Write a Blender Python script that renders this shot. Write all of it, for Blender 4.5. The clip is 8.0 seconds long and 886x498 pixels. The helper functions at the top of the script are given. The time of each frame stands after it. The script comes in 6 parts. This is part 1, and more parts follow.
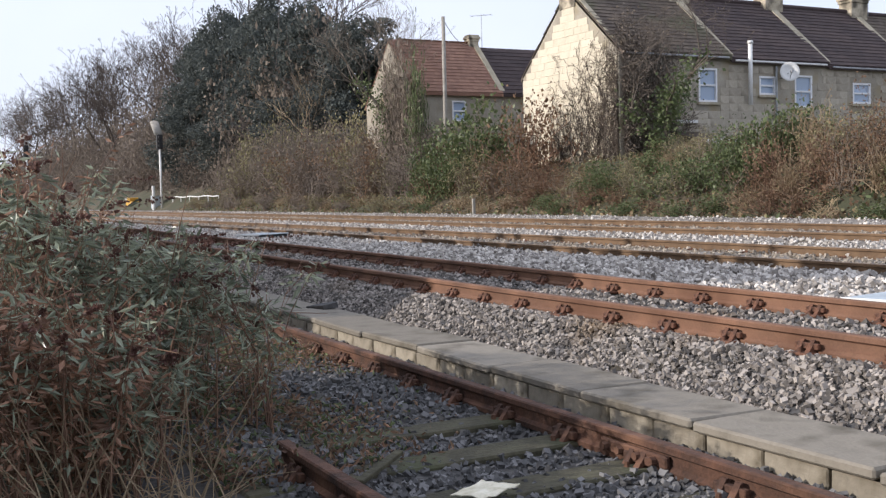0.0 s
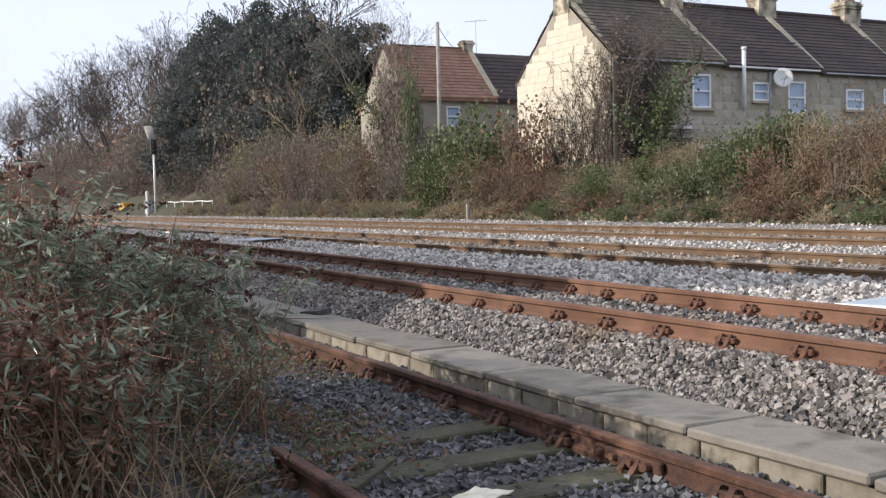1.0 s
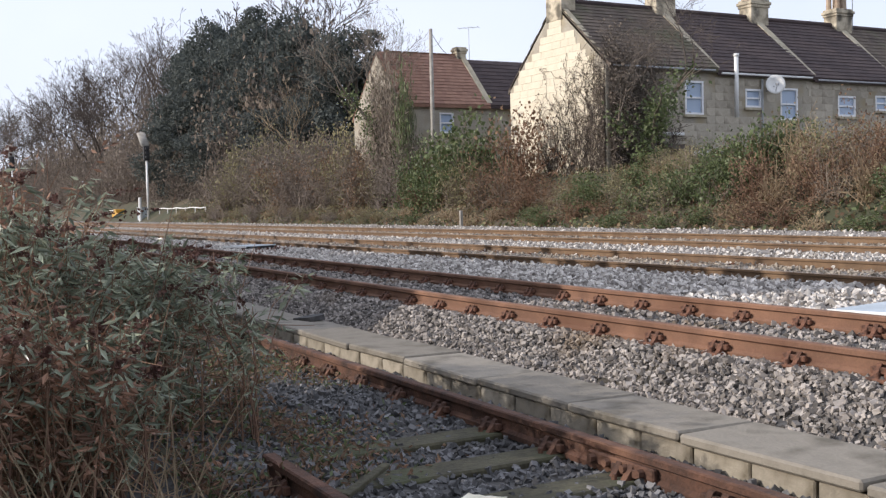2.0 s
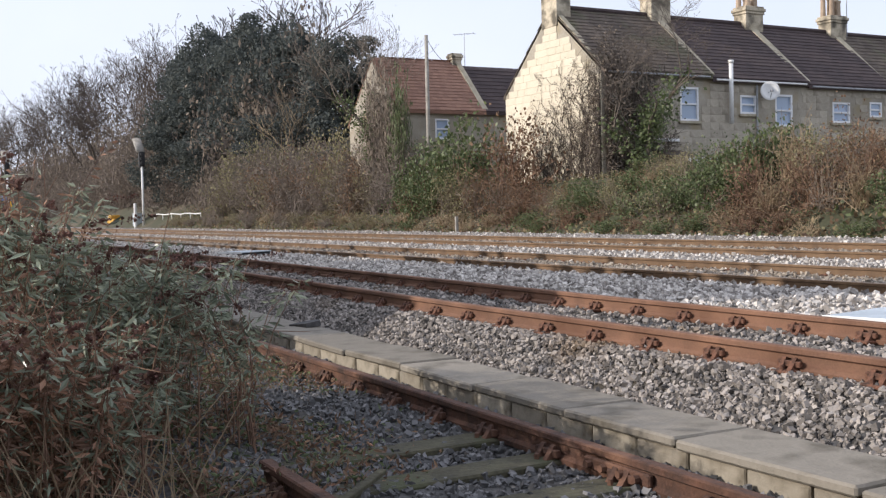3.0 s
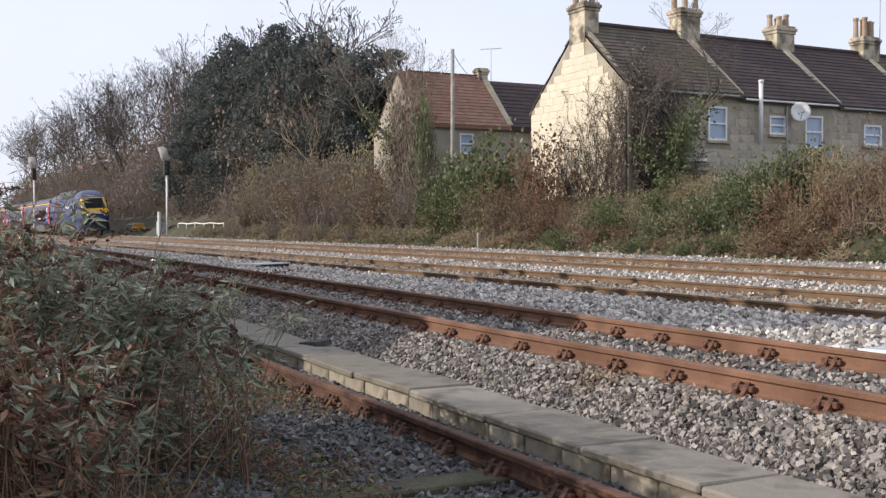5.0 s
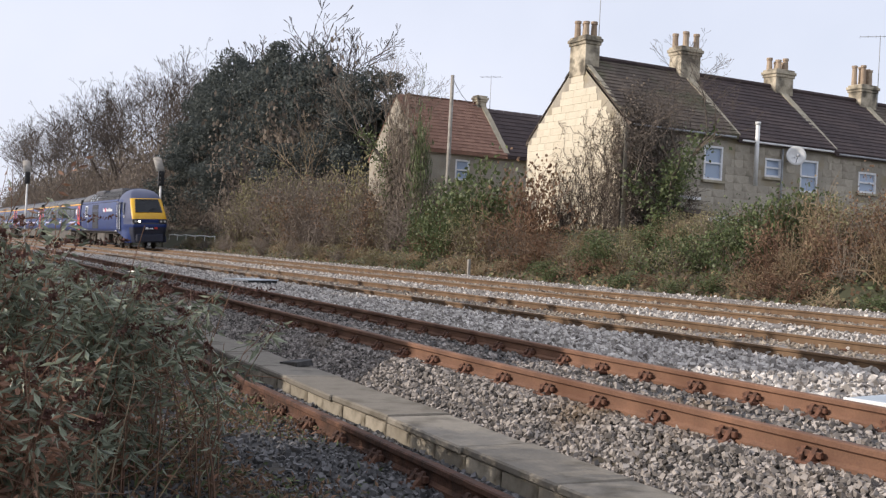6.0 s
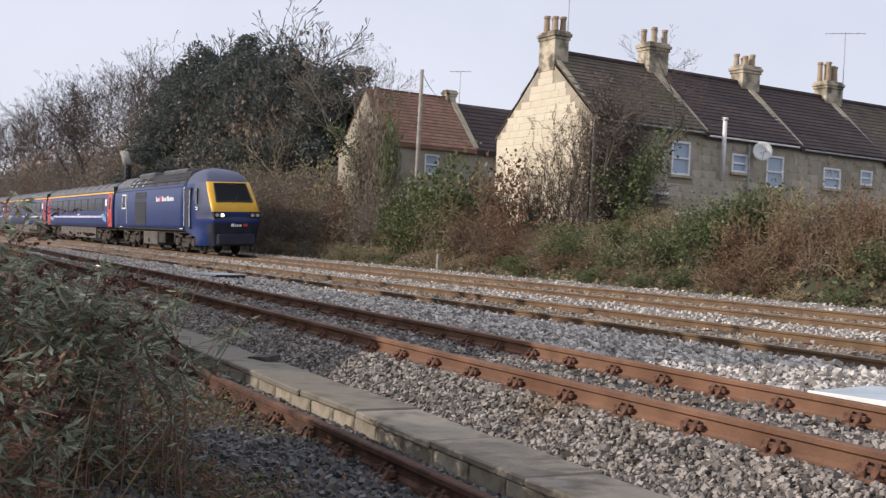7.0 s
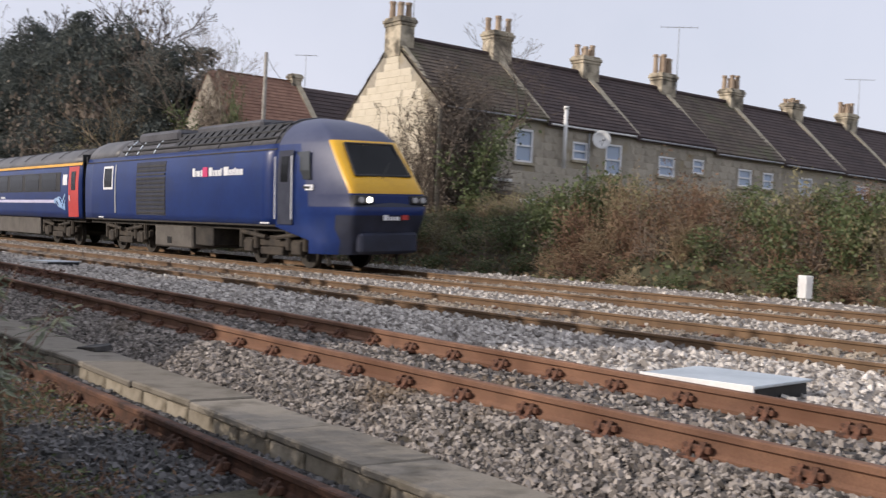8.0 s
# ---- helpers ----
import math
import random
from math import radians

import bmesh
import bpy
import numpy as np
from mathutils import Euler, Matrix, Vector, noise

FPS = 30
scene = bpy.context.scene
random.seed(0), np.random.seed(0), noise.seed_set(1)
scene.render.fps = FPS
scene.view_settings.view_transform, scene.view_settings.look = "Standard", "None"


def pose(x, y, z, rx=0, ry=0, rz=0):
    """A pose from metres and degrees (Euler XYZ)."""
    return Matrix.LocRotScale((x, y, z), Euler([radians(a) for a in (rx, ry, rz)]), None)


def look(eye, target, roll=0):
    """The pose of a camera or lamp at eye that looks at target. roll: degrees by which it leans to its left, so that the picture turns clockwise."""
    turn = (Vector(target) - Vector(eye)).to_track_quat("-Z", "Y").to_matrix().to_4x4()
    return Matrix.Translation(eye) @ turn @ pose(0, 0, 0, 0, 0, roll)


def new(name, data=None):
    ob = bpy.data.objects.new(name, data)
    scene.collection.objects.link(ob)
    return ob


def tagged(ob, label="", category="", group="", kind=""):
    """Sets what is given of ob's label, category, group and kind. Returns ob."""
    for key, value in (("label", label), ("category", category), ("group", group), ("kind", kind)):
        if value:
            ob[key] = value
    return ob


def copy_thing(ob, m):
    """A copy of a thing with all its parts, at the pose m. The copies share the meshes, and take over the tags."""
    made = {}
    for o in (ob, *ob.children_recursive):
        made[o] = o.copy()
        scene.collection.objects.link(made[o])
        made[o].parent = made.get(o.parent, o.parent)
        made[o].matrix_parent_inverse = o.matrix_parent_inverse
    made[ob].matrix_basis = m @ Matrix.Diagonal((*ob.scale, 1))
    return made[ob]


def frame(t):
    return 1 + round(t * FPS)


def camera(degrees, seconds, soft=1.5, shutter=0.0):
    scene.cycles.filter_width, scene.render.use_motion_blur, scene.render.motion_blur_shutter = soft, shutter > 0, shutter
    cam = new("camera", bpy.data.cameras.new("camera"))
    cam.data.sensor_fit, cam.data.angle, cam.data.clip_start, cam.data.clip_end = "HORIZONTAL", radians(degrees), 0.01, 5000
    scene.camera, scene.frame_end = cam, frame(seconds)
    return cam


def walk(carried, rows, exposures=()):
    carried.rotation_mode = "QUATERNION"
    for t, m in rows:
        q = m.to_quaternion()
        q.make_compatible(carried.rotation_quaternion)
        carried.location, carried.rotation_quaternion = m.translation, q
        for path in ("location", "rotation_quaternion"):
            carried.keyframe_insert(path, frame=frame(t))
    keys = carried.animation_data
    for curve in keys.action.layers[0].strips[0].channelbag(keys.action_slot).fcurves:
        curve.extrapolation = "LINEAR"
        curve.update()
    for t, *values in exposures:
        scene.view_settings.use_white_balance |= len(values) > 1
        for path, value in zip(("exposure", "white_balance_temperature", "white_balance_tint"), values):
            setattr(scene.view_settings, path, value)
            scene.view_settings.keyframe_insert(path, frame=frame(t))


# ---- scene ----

# world: X along the tracks (trains run towards +X), Y away from the camera, metres
cam = camera(45.2, 8.0, soft=1.3, shutter=0.3)
ROWS = [
    (0.0, 0.314, -0.304, 1.368, 87.01, 1.41, 62.28),
    (0.5, 0.316, -0.304, 1.369, 87.15, 1.37, 62.13),
    (1.0, 0.303, -0.296, 1.368, 87.29, 1.35, 61.97),
    (1.5, 0.298, -0.290, 1.368, 87.45, 1.34, 61.81),
    (3.0, 0.315, -0.308, 1.371, 87.94, 1.34, 61.36),
    (3.5, 0.257, -0.266, 1.377, 88.11, 1.29, 61.63),
    (4.0, 0.160, -0.190, 1.384, 88.15, 1.33, 62.05),
    (4.5, 0.066, -0.120, 1.393, 88.17, 1.32, 62.46),
    (6.0, -0.101, 0.031, 1.410, 90.09, -2.87, 62.23),
    (6.5, -0.078, 0.016, 1.411, 90.01, -2.96, 62.03),
    (7.0, -0.096, 0.039, 1.409, 89.88, -2.90, 60.59),
    (7.5, -0.111, 0.077, 1.409, 89.77, -2.87, 57.39),
    (8.0, -0.135, 0.141, 1.407, 89.54, -2.87, 52.40),
]
# the camera darkens its picture a little as it turns to the train; a faint magenta cast throughout
walk(cam, [(t, pose(*r)) for t, *r in ROWS],
     exposures=((0.0, 0.30, 6230, 13), (4.5, 0.26, 6400, 13), (6.5, 0.10, 6540, 14), (8.0, -0.04, 6580, 15)))

# ---------------------------------------------------------------- light
SUN_TO = Vector((0.36, 1.0, -0.43)).normalized()
SUN_EL = math.asin(-SUN_TO.z)
SUN_AZ = math.atan2(-SUN_TO.x, -SUN_TO.y)
sun = new("sun", bpy.data.lights.new("sun", "SUN"))
sun.data.energy, sun.data.angle, sun.data.color = 3.5, radians(0.6), (1.0, 0.92, 0.81)
sun.matrix_world = look(-40 * SUN_TO, (0, 0, 0))

world = bpy.data.worlds.new("sky")
scene.world = world
world.use_nodes = True
wn, wl = world.node_tree.nodes, world.node_tree.links
sky = wn.new("ShaderNodeTexSky")
sky.sky_type, sky.sun_disc = "NISHITA", False
sky.sun_elevation, sky.sun_rotation = SUN_EL, SUN_AZ
sky.air_density, sky.dust_density = 1.0, 2.5
bg = wn["Background"]
bg.inputs["Strength"].default_value = 0.13
wco = wn.new("ShaderNodeTexCoord")
wno = wn.new("ShaderNodeTexNoise")
wno.inputs["Scale"].default_value, wno.inputs["Detail"].default_value = 2.2, 7.0
wra = wn.new("ShaderNodeValToRGB")
wra.color_ramp.elements[0].position, wra.color_ramp.elements[0].color = 0.30, (0.68, 0.68, 0.68, 1)
wra.color_ramp.elements[1].position, wra.color_ramp.elements[1].color = 0.70, (0.97, 0.97, 0.97, 1)
wmi = wn.new("ShaderNodeMixRGB")
wmi.inputs["Color2"].default_value = (6.0, 6.4, 7.3, 1)
wl.new(wco.outputs["Generated"], wno.inputs["Vector"])
wl.new(wno.outputs["Fac"], wra.inputs["Fac"])
wl.new(wra.outputs["Color"], wmi.inputs["Fac"])
wl.new(sky.outputs["Color"], wmi.inputs["Color1"])
wl.new(wmi.outputs["Color"], bg.inputs["Color"])


# ---------------------------------------------------------------- materials
def material(name, dark, light, scale=6.0, rough=0.8, metal=0.0, bump=0.3, fine=60.0, island=0.0, obj=0.0,
             stain=None, stain_scale=1.2, stain_at=0.6, spec=0.5, coat=0.0):
    """Two-scale varied surface: patches between dark and light, fine grain and relief, and an optional stain colour."""
    m = bpy.data.materials.new(name)
    m.use_nodes = True
    n, l = m.node_tree.nodes, m.node_tree.links
    p = n["Principled BSDF"]
    co = n.new("ShaderNodeTexCoord")
    a, b = n.new("ShaderNodeTexNoise"), n.new("ShaderNodeTexNoise")
    a.inputs["Scale"].default_value, a.inputs["Detail"].default_value = scale, 5
    b.inputs["Scale"].default_value, b.inputs["Detail"].default_value = fine, 3
    l.new(co.outputs["Object"], a.inputs["Vector"])
    l.new(co.outputs["Object"], b.inputs["Vector"])
    add = n.new("ShaderNodeMath")
    add.operation = "MULTIPLY_ADD"
    l.new(b.outputs["Fac"], add.inputs[0])
    add.inputs[1].default_value = 0.45
    l.new(a.outputs["Fac"], add.inputs[2])
    last = add.outputs[0]
    off = 0.225
    for amount, node, out in ((island, "ShaderNodeNewGeometry", "Random Per Island"), (obj, "ShaderNodeObjectInfo", "Random")):
        if amount:
            g, k = n.new(node), n.new("ShaderNodeMath")
            k.operation = "MULTIPLY_ADD"
            l.new(g.outputs[out], k.inputs[0])
            k.inputs[1].default_value = amount
            l.new(last, k.inputs[2])
            last = k.outputs[0]
            off += amount / 2
    r = n.new("ShaderNodeValToRGB")
    spread = 0.22 + (island + obj) * 0.45
    r.color_ramp.elements[0].position, r.color_ramp.elements[0].color = max(0.0, 0.5 + off - spread), (*dark, 1)
    r.color_ramp.elements[1].position, r.color_ramp.elements[1].color = min(1.0, 0.5 + off + spread), (*light, 1)
    if 0.5 + off + spread > 1:
        s = n.new("ShaderNodeMath")
        s.operation = "MULTIPLY"
        s.inputs[1].default_value = 1 / (0.5 + off + spread)
        r.color_ramp.elements[0].position = (0.5 + off - spread) / (0.5 + off + spread)
        r.color_ramp.elements[1].position = 1.0
        l.new(last, s.inputs[0])
        last = s.outputs[0]
    l.new(last, r.inputs["Fac"])
    col = r.outputs["Color"]
    if stain:
        c = n.new("ShaderNodeTexNoise")
        c.inputs["Scale"].default_value, c.inputs["Detail"].default_value = stain_scale, 6
        l.new(co.outputs["Object"], c.inputs["Vector"])
        cr = n.new("ShaderNodeValToRGB")
        cr.color_ramp.elements[0].position, cr.color_ramp.elements[1].position = stain_at - 0.08, stain_at + 0.1
        l.new(c.outputs["Fac"], cr.inputs["Fac"])
        mx = n.new("ShaderNodeMixRGB")
        mx.inputs["Color2"].default_value = (*stain, 1)
        l.new(cr.outputs["Color"], mx.inputs["Fac"])
        l.new(col, mx.inputs["Color1"])
        col = mx.outputs["Color"]
    l.new(col, p.inputs["Base Color"])
    p.inputs["Roughness"].default_value, p.inputs["Metallic"].default_value = rough, metal
    p.inputs["Specular IOR Level"].default_value = spec
    p.inputs["Coat Weight"].default_value = coat
    if bump:
        bu = n.new("ShaderNodeBump")
        bu.inputs["Strength"].default_value, bu.inputs["Distance"].default_value = bump, 0.02
        l.new(add.outputs[0], bu.inputs["Height"])
        l.new(bu.outputs["Normal"], p.inputs["Normal"])
    return m


def leaf_material(name, dark, light, rough=0.55):
    m = material(name, dark, light, scale=0.6, rough=rough, bump=0, fine=9, island=0.9, spec=0.35)
    n, l = m.node_tree.nodes, m.node_tree.links
    p, out = n["Principled BSDF"], n["Material Output"]
    t, mx = n.new("ShaderNodeBsdfTranslucent"), n.new("ShaderNodeMixShader")
    l.new(p.inputs["Base Color"].links[0].from_socket, t.inputs["Color"])
    mx.inputs["Fac"].default_value = 0.25
    l.new(p.outputs[0], mx.inputs[1])
    l.new(t.outputs[0], mx.inputs[2])
    l.new(mx.outputs[0], out.inputs["Surface"])
    return m


M = {}
M["earth"] = material("earth_and_litter", (0.045, 0.035, 0.022), (0.11, 0.09, 0.055), 0.8, 0.95, fine=14, bump=0.8, stain=(0.05, 0.052, 0.026), stain_scale=0.35, stain_at=0.5)
M["bed_light"] = material("pale_ballast_bed", (0.11, 0.097, 0.085), (0.32, 0.29, 0.26), 9, 0.95, fine=30, bump=1.0, stain=(0.11, 0.085, 0.055), stain_scale=0.5)
M["bed_dark"] = material("dark_ballast_bed", (0.030, 0.029, 0.029), (0.102, 0.098, 0.096), 9, 0.95, fine=30, bump=1.0, stain=(0.055, 0.045, 0.03), stain_scale=0.8)
M["stone_light"] = material("pale_limestone_ballast", (0.12, 0.104, 0.09), (0.76, 0.71, 0.65), 5, 0.9, fine=45, bump=0.4, island=1.6)
M["stone_mid"] = material("grey_ballast", (0.020, 0.017, 0.014), (0.442, 0.395, 0.353), 5, 0.85, fine=45, bump=0.4, island=1.6, stain=(0.19, 0.13, 0.075), stain_scale=0.7, stain_at=0.66)
M["stone_rust"] = material("rust_stained_ballast", (0.11, 0.09, 0.07), (0.50, 0.43, 0.345), 5, 0.9, fine=45, bump=0.4, island=1.4)
M["stone_dark"] = material("dark_old_ballast", (0.013, 0.013, 0.013), (0.200, 0.195, 0.195), 5, 0.7, fine=45, bump=0.4, island=1.7)
M["rust"] = material("rusty_rail_steel", (0.115, 0.058, 0.036), (0.235, 0.122, 0.073), 3, 0.85, fine=70, bump=0.25, stain=(0.12, 0.055, 0.03), stain_scale=1.3)
M["rust_dark"] = material("old_flaking_rust", (0.035, 0.018, 0.012), (0.12, 0.056, 0.034), 7, 0.9, fine=50, bump=0.7, stain=(0.16, 0.08, 0.047), stain_scale=3.0)
M["rust_main"] = material("brown_rail_steel", (0.095, 0.055, 0.028), (0.19, 0.115, 0.06), 3, 0.75, fine=60, bump=0.2)
M["railhead"] = material("worn_rail_head", (0.28, 0.17, 0.10), (0.45, 0.33, 0.24), 2, 0.45, 0.5, fine=30, bump=0.1)
M["chair"] = material("rusty_cast_chair", (0.035, 0.018, 0.012), (0.19, 0.085, 0.05), 14, 0.9, fine=60, bump=0.6)
M["timber"] = material("weathered_sleeper_timber", (0.032, 0.028, 0.017), (0.102, 0.093, 0.054), 4, 0.95, fine=35, bump=0.8, stain=(0.06, 0.07, 0.03), stain_scale=2.2)
M["concrete"] = material("weathered_concrete_slab", (0.145, 0.128, 0.102), (0.289, 0.259, 0.212), 3.5, 0.92, fine=45, bump=0.5, obj=0.5, stain=(0.12, 0.105, 0.08), stain_scale=3.5, stain_at=0.57)
M["block"] = material("pale_concrete_block", (0.20, 0.175, 0.135), (0.44, 0.39, 0.305), 5, 0.93, fine=40, bump=0.5, obj=0.6, stain=(0.11, 0.09, 0.06), stain_scale=5.0, stain_at=0.5)
M["sleeper_conc"] = material("rust_stained_concrete_sleeper", (0.15, 0.12, 0.09), (0.32, 0.265, 0.20), 4, 0.95, fine=30, bump=0.4)
M["galv"] = material("galvanised_steel_sheet", (0.42, 0.48, 0.52), (0.60, 0.66, 0.70), 2, 0.42, 0.35, fine=20, bump=0.1)
M["white_paint"] = material("white_paint", (0.66, 0.66, 0.64), (0.82, 0.82, 0.80), 3, 0.6, fine=25, bump=0.1)
M["paper"] = material("cream_litter_sheet", (0.60, 0.55, 0.40), (0.85, 0.80, 0.66), 9, 0.9, fine=40, bump=0.3)
M["grey_metal"] = material("grey_painted_steel", (0.25, 0.26, 0.27), (0.42, 0.43, 0.44), 4, 0.55, 0.2, fine=30, bump=0.1)
M["black"] = material("black_painted_metal", (0.010, 0.010, 0.011), (0.03, 0.03, 0.032), 4, 0.6, fine=30, bump=0.1)
M["yellow_plant"] = material("yellow_machine_paint", (0.45, 0.24, 0.03), (0.62, 0.36, 0.05), 3, 0.5, fine=30, bump=0.1)
# wall stone darkened and greyed: the shade on the fronts is in its colour
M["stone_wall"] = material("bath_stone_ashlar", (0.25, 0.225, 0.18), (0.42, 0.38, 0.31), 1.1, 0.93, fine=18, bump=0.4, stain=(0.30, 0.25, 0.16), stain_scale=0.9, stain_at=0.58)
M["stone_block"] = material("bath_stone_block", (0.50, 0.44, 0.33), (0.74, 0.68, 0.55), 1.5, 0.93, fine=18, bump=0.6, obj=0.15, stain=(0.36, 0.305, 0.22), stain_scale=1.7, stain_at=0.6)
# same stone as the sunlit gable blocks, with the front's shade coloured in
M["stone_front"] = material("shaded_bath_stone_front", (0.293, 0.260, 0.208), (0.572, 0.514, 0.416), 1.5, 0.93, fine=18, bump=0.5, obj=0.3, stain=(0.20, 0.175, 0.135), stain_scale=1.2, stain_at=0.6)
M["stone_trim"] = material("stone_coping", (0.306, 0.264, 0.187), (0.476, 0.425, 0.323), 3, 0.93, fine=20, bump=0.4)
M["chimney"] = material("sooty_bath_stone", (0.34, 0.29, 0.21), (0.62, 0.55, 0.42), 1.6, 0.93, fine=16, bump=0.5, stain=(0.12, 0.105, 0.08), stain_scale=2.2, stain_at=0.52)
M["pot"] = material("clay_chimney_pot", (0.25, 0.18, 0.125), (0.47, 0.37, 0.27), 5, 0.85, fine=25, bump=0.2, obj=0.5)
M["tile_dark"] = material("dark_clay_roof_tiles", (0.040, 0.028, 0.029), (0.088, 0.062, 0.058), 1.0, 0.88, fine=12, bump=0.5, obj=0.35, island=0.4)
M["tile_brown"] = material("mossy_brown_roof_tiles", (0.068, 0.052, 0.042), (0.14, 0.11, 0.085), 1.0, 0.9, fine=12, bump=0.5, island=0.4, stain=(0.10, 0.10, 0.055), stain_scale=0.8)
M["tile_red"] = material("orange_pantiles", (0.19, 0.10, 0.07), (0.32, 0.18, 0.125), 1.0, 0.85, fine=12, bump=0.5, island=0.5)
M["upvc"] = material("white_window_frame", (0.70, 0.71, 0.72), (0.82, 0.82, 0.83), 3, 0.4, fine=20, bump=0.0)
M["curtain"] = material("pale_net_curtain", (0.42, 0.48, 0.56), (0.62, 0.67, 0.74), 4, 0.9, fine=30, bump=0.3)
M["pole_wood"] = material("grey_weathered_pole", (0.22, 0.20, 0.17), (0.38, 0.36, 0.32), 3, 0.9, fine=25, bump=0.4)
M["bark"] = material("grey_brown_bark", (0.065, 0.052, 0.042), (0.16, 0.135, 0.11), 4, 0.95, fine=25, bump=0.6)
M["twig"] = material("bare_twigs", (0.13, 0.105, 0.08), (0.29, 0.235, 0.185), 1.5, 0.9, fine=12, bump=0.0)
M["stem_dark"] = material("dark_creeper_stems", (0.05, 0.04, 0.032), (0.15, 0.12, 0.095), 1.5, 0.9, fine=12, bump=0.0)
M["thicket_twig"] = material("grey_thicket_twigs", (0.112, 0.092, 0.080), (0.263, 0.215, 0.181), 1.5, 0.9, fine=12, bump=0.0)
M["far_twig"] = material("hazy_bare_branches", (0.064, 0.051, 0.043), (0.128, 0.104, 0.087), 0.4, 0.95, fine=5, bump=0.0)
M["twig_red"] = material("reddish_dead_stems", (0.106, 0.056, 0.037), (0.288, 0.175, 0.112), 3, 0.9, fine=20, bump=0.0, island=0.6)
M["straw"] = material("dry_grass_stems", (0.173, 0.122, 0.071), (0.408, 0.316, 0.204), 3, 0.9, fine=20, bump=0.0, island=0.8)
M["blue"] = material("dark_blue_train_paint", (0.007, 0.021, 0.105), (0.012, 0.036, 0.155), 0.8, 0.36, fine=8, bump=0.02, stain=(0.014, 0.028, 0.095), stain_scale=0.7, spec=0.35, coat=0.05)
M["roof_grey"] = material("sooty_grey_train_roof", (0.035, 0.035, 0.042), (0.09, 0.09, 0.10), 1.2, 0.6, fine=12, bump=0.1)
M["dome"] = material("blue_grey_cab_roof", (0.035, 0.045, 0.10), (0.06, 0.07, 0.13), 1.2, 0.4, fine=12, bump=0.05)
M["coach_roof"] = material("pale_grey_coach_roof", (0.063, 0.063, 0.068), (0.126, 0.126, 0.131), 1.2, 0.5, fine=12, bump=0.1)
M["yellow"] = material("warning_yellow_paint", (0.64, 0.34, 0.010), (0.78, 0.44, 0.015), 0.9, 0.4, fine=10, bump=0.02, coat=0.2)
M["orange_line"] = material("orange_stripe_paint", (0.60, 0.30, 0.02), (0.75, 0.40, 0.04), 0.9, 0.45, fine=10, bump=0.0)
M["red_door"] = material("red_door_paint", (0.42, 0.035, 0.03), (0.58, 0.06, 0.05), 0.9, 0.4, fine=10, bump=0.02)
M["pink"] = material("pink_mark_paint", (0.60, 0.05, 0.16), (0.70, 0.08, 0.20), 0.9, 0.4, fine=10, bump=0.0)
M["pale_blue"] = material("pale_blue_swirl_paint", (0.25, 0.45, 0.75), (0.55, 0.70, 0.88), 2.5, 0.4, fine=10, bump=0.0)
M["train_white"] = material("white_lettering_paint", (0.72, 0.72, 0.74), (0.84, 0.84, 0.85), 0.9, 0.4, fine=10, bump=0.0)
M["lilac"] = material("pale_lilac_band_paint", (0.50, 0.48, 0.66), (0.66, 0.64, 0.80), 0.9, 0.4, fine=10, bump=0.0)
M["under"] = material("grimy_underframe", (0.015, 0.013, 0.012), (0.055, 0.047, 0.037), 3, 0.85, fine=20, bump=0.4)
M["bogie"] = material("dusty_bogie_steel", (0.018, 0.015, 0.012), (0.072, 0.057, 0.042), 4, 0.85, fine=25, bump=0.4)
M["tank"] = material("dusty_grey_equipment_box", (0.068, 0.060, 0.053), (0.128, 0.116, 0.101), 2, 0.8, fine=20, bump=0.2)
M["valance"] = material("black_front_valance", (0.008, 0.011, 0.024), (0.022, 0.028, 0.055), 2, 0.55, fine=20, bump=0.1)
M["grille"] = material("dark_radiator_grille", (0.012, 0.016, 0.035), (0.03, 0.036, 0.06), 4, 0.7, fine=20, bump=0.1)


def plain(name, colour, rough=0.1, metal=0.0, emit=0.0, alpha=None):
    m = bpy.data.materials.new(name)
    m.use_nodes = True
    p = m.node_tree.nodes["Principled BSDF"]
    p.inputs["Base Color"].default_value = (*colour, 1)
    p.inputs["Roughness"].default_value, p.inputs["Metallic"].default_value = rough, metal
    if emit:
        p.inputs["Emission Color"].default_value, p.inputs["Emission Strength"].default_value = (*colour, 1), emit
    return m


M["dark_glass"] = plain("tinted_train_glass", (0.012, 0.013, 0.016), 0.25)
M["dark_glass"].node_tree.nodes["Principled BSDF"].inputs["Specular IOR Level"].default_value = 0.15
# lighter grey base stands in for reflected sky and the lit cab inside
M["screen_glass"] = plain("sky_greyed_cab_glass", (0.055, 0.06, 0.066), 0.1)
# pale blue base colour paints the sky's reflection into the house panes
M["house_glass"] = plain("sky_tinted_window_glass", (0.34, 0.42, 0.54), 0.06)
M["lamp"] = plain("lit_headlamp", (1.0, 0.96, 0.85), 0.2, emit=3.0)
M["lamp_off"] = plain("marker_lamp_lens", (0.45, 0.45, 0.46), 0.15)
M["hole"] = plain("dark_hollow", (0.008, 0.008, 0.008), 0.9)
M["leaf_green"] = leaf_material("bush_leaves_green", (0.035, 0.045, 0.026), (0.42, 0.46, 0.33), 0.3)
M["leaf_dead"] = leaf_material("dead_reddish_leaves", (0.074, 0.043, 0.031), (0.432, 0.243, 0.155), 0.6)
M["seed"] = leaf_material("dark_maroon_seed_heads", (0.05, 0.026, 0.022), (0.17, 0.085, 0.065), 0.8)
M["leaf_brown"] = leaf_material("dead_brown_leaves", (0.086, 0.052, 0.035), (0.287, 0.184, 0.115), 0.8)
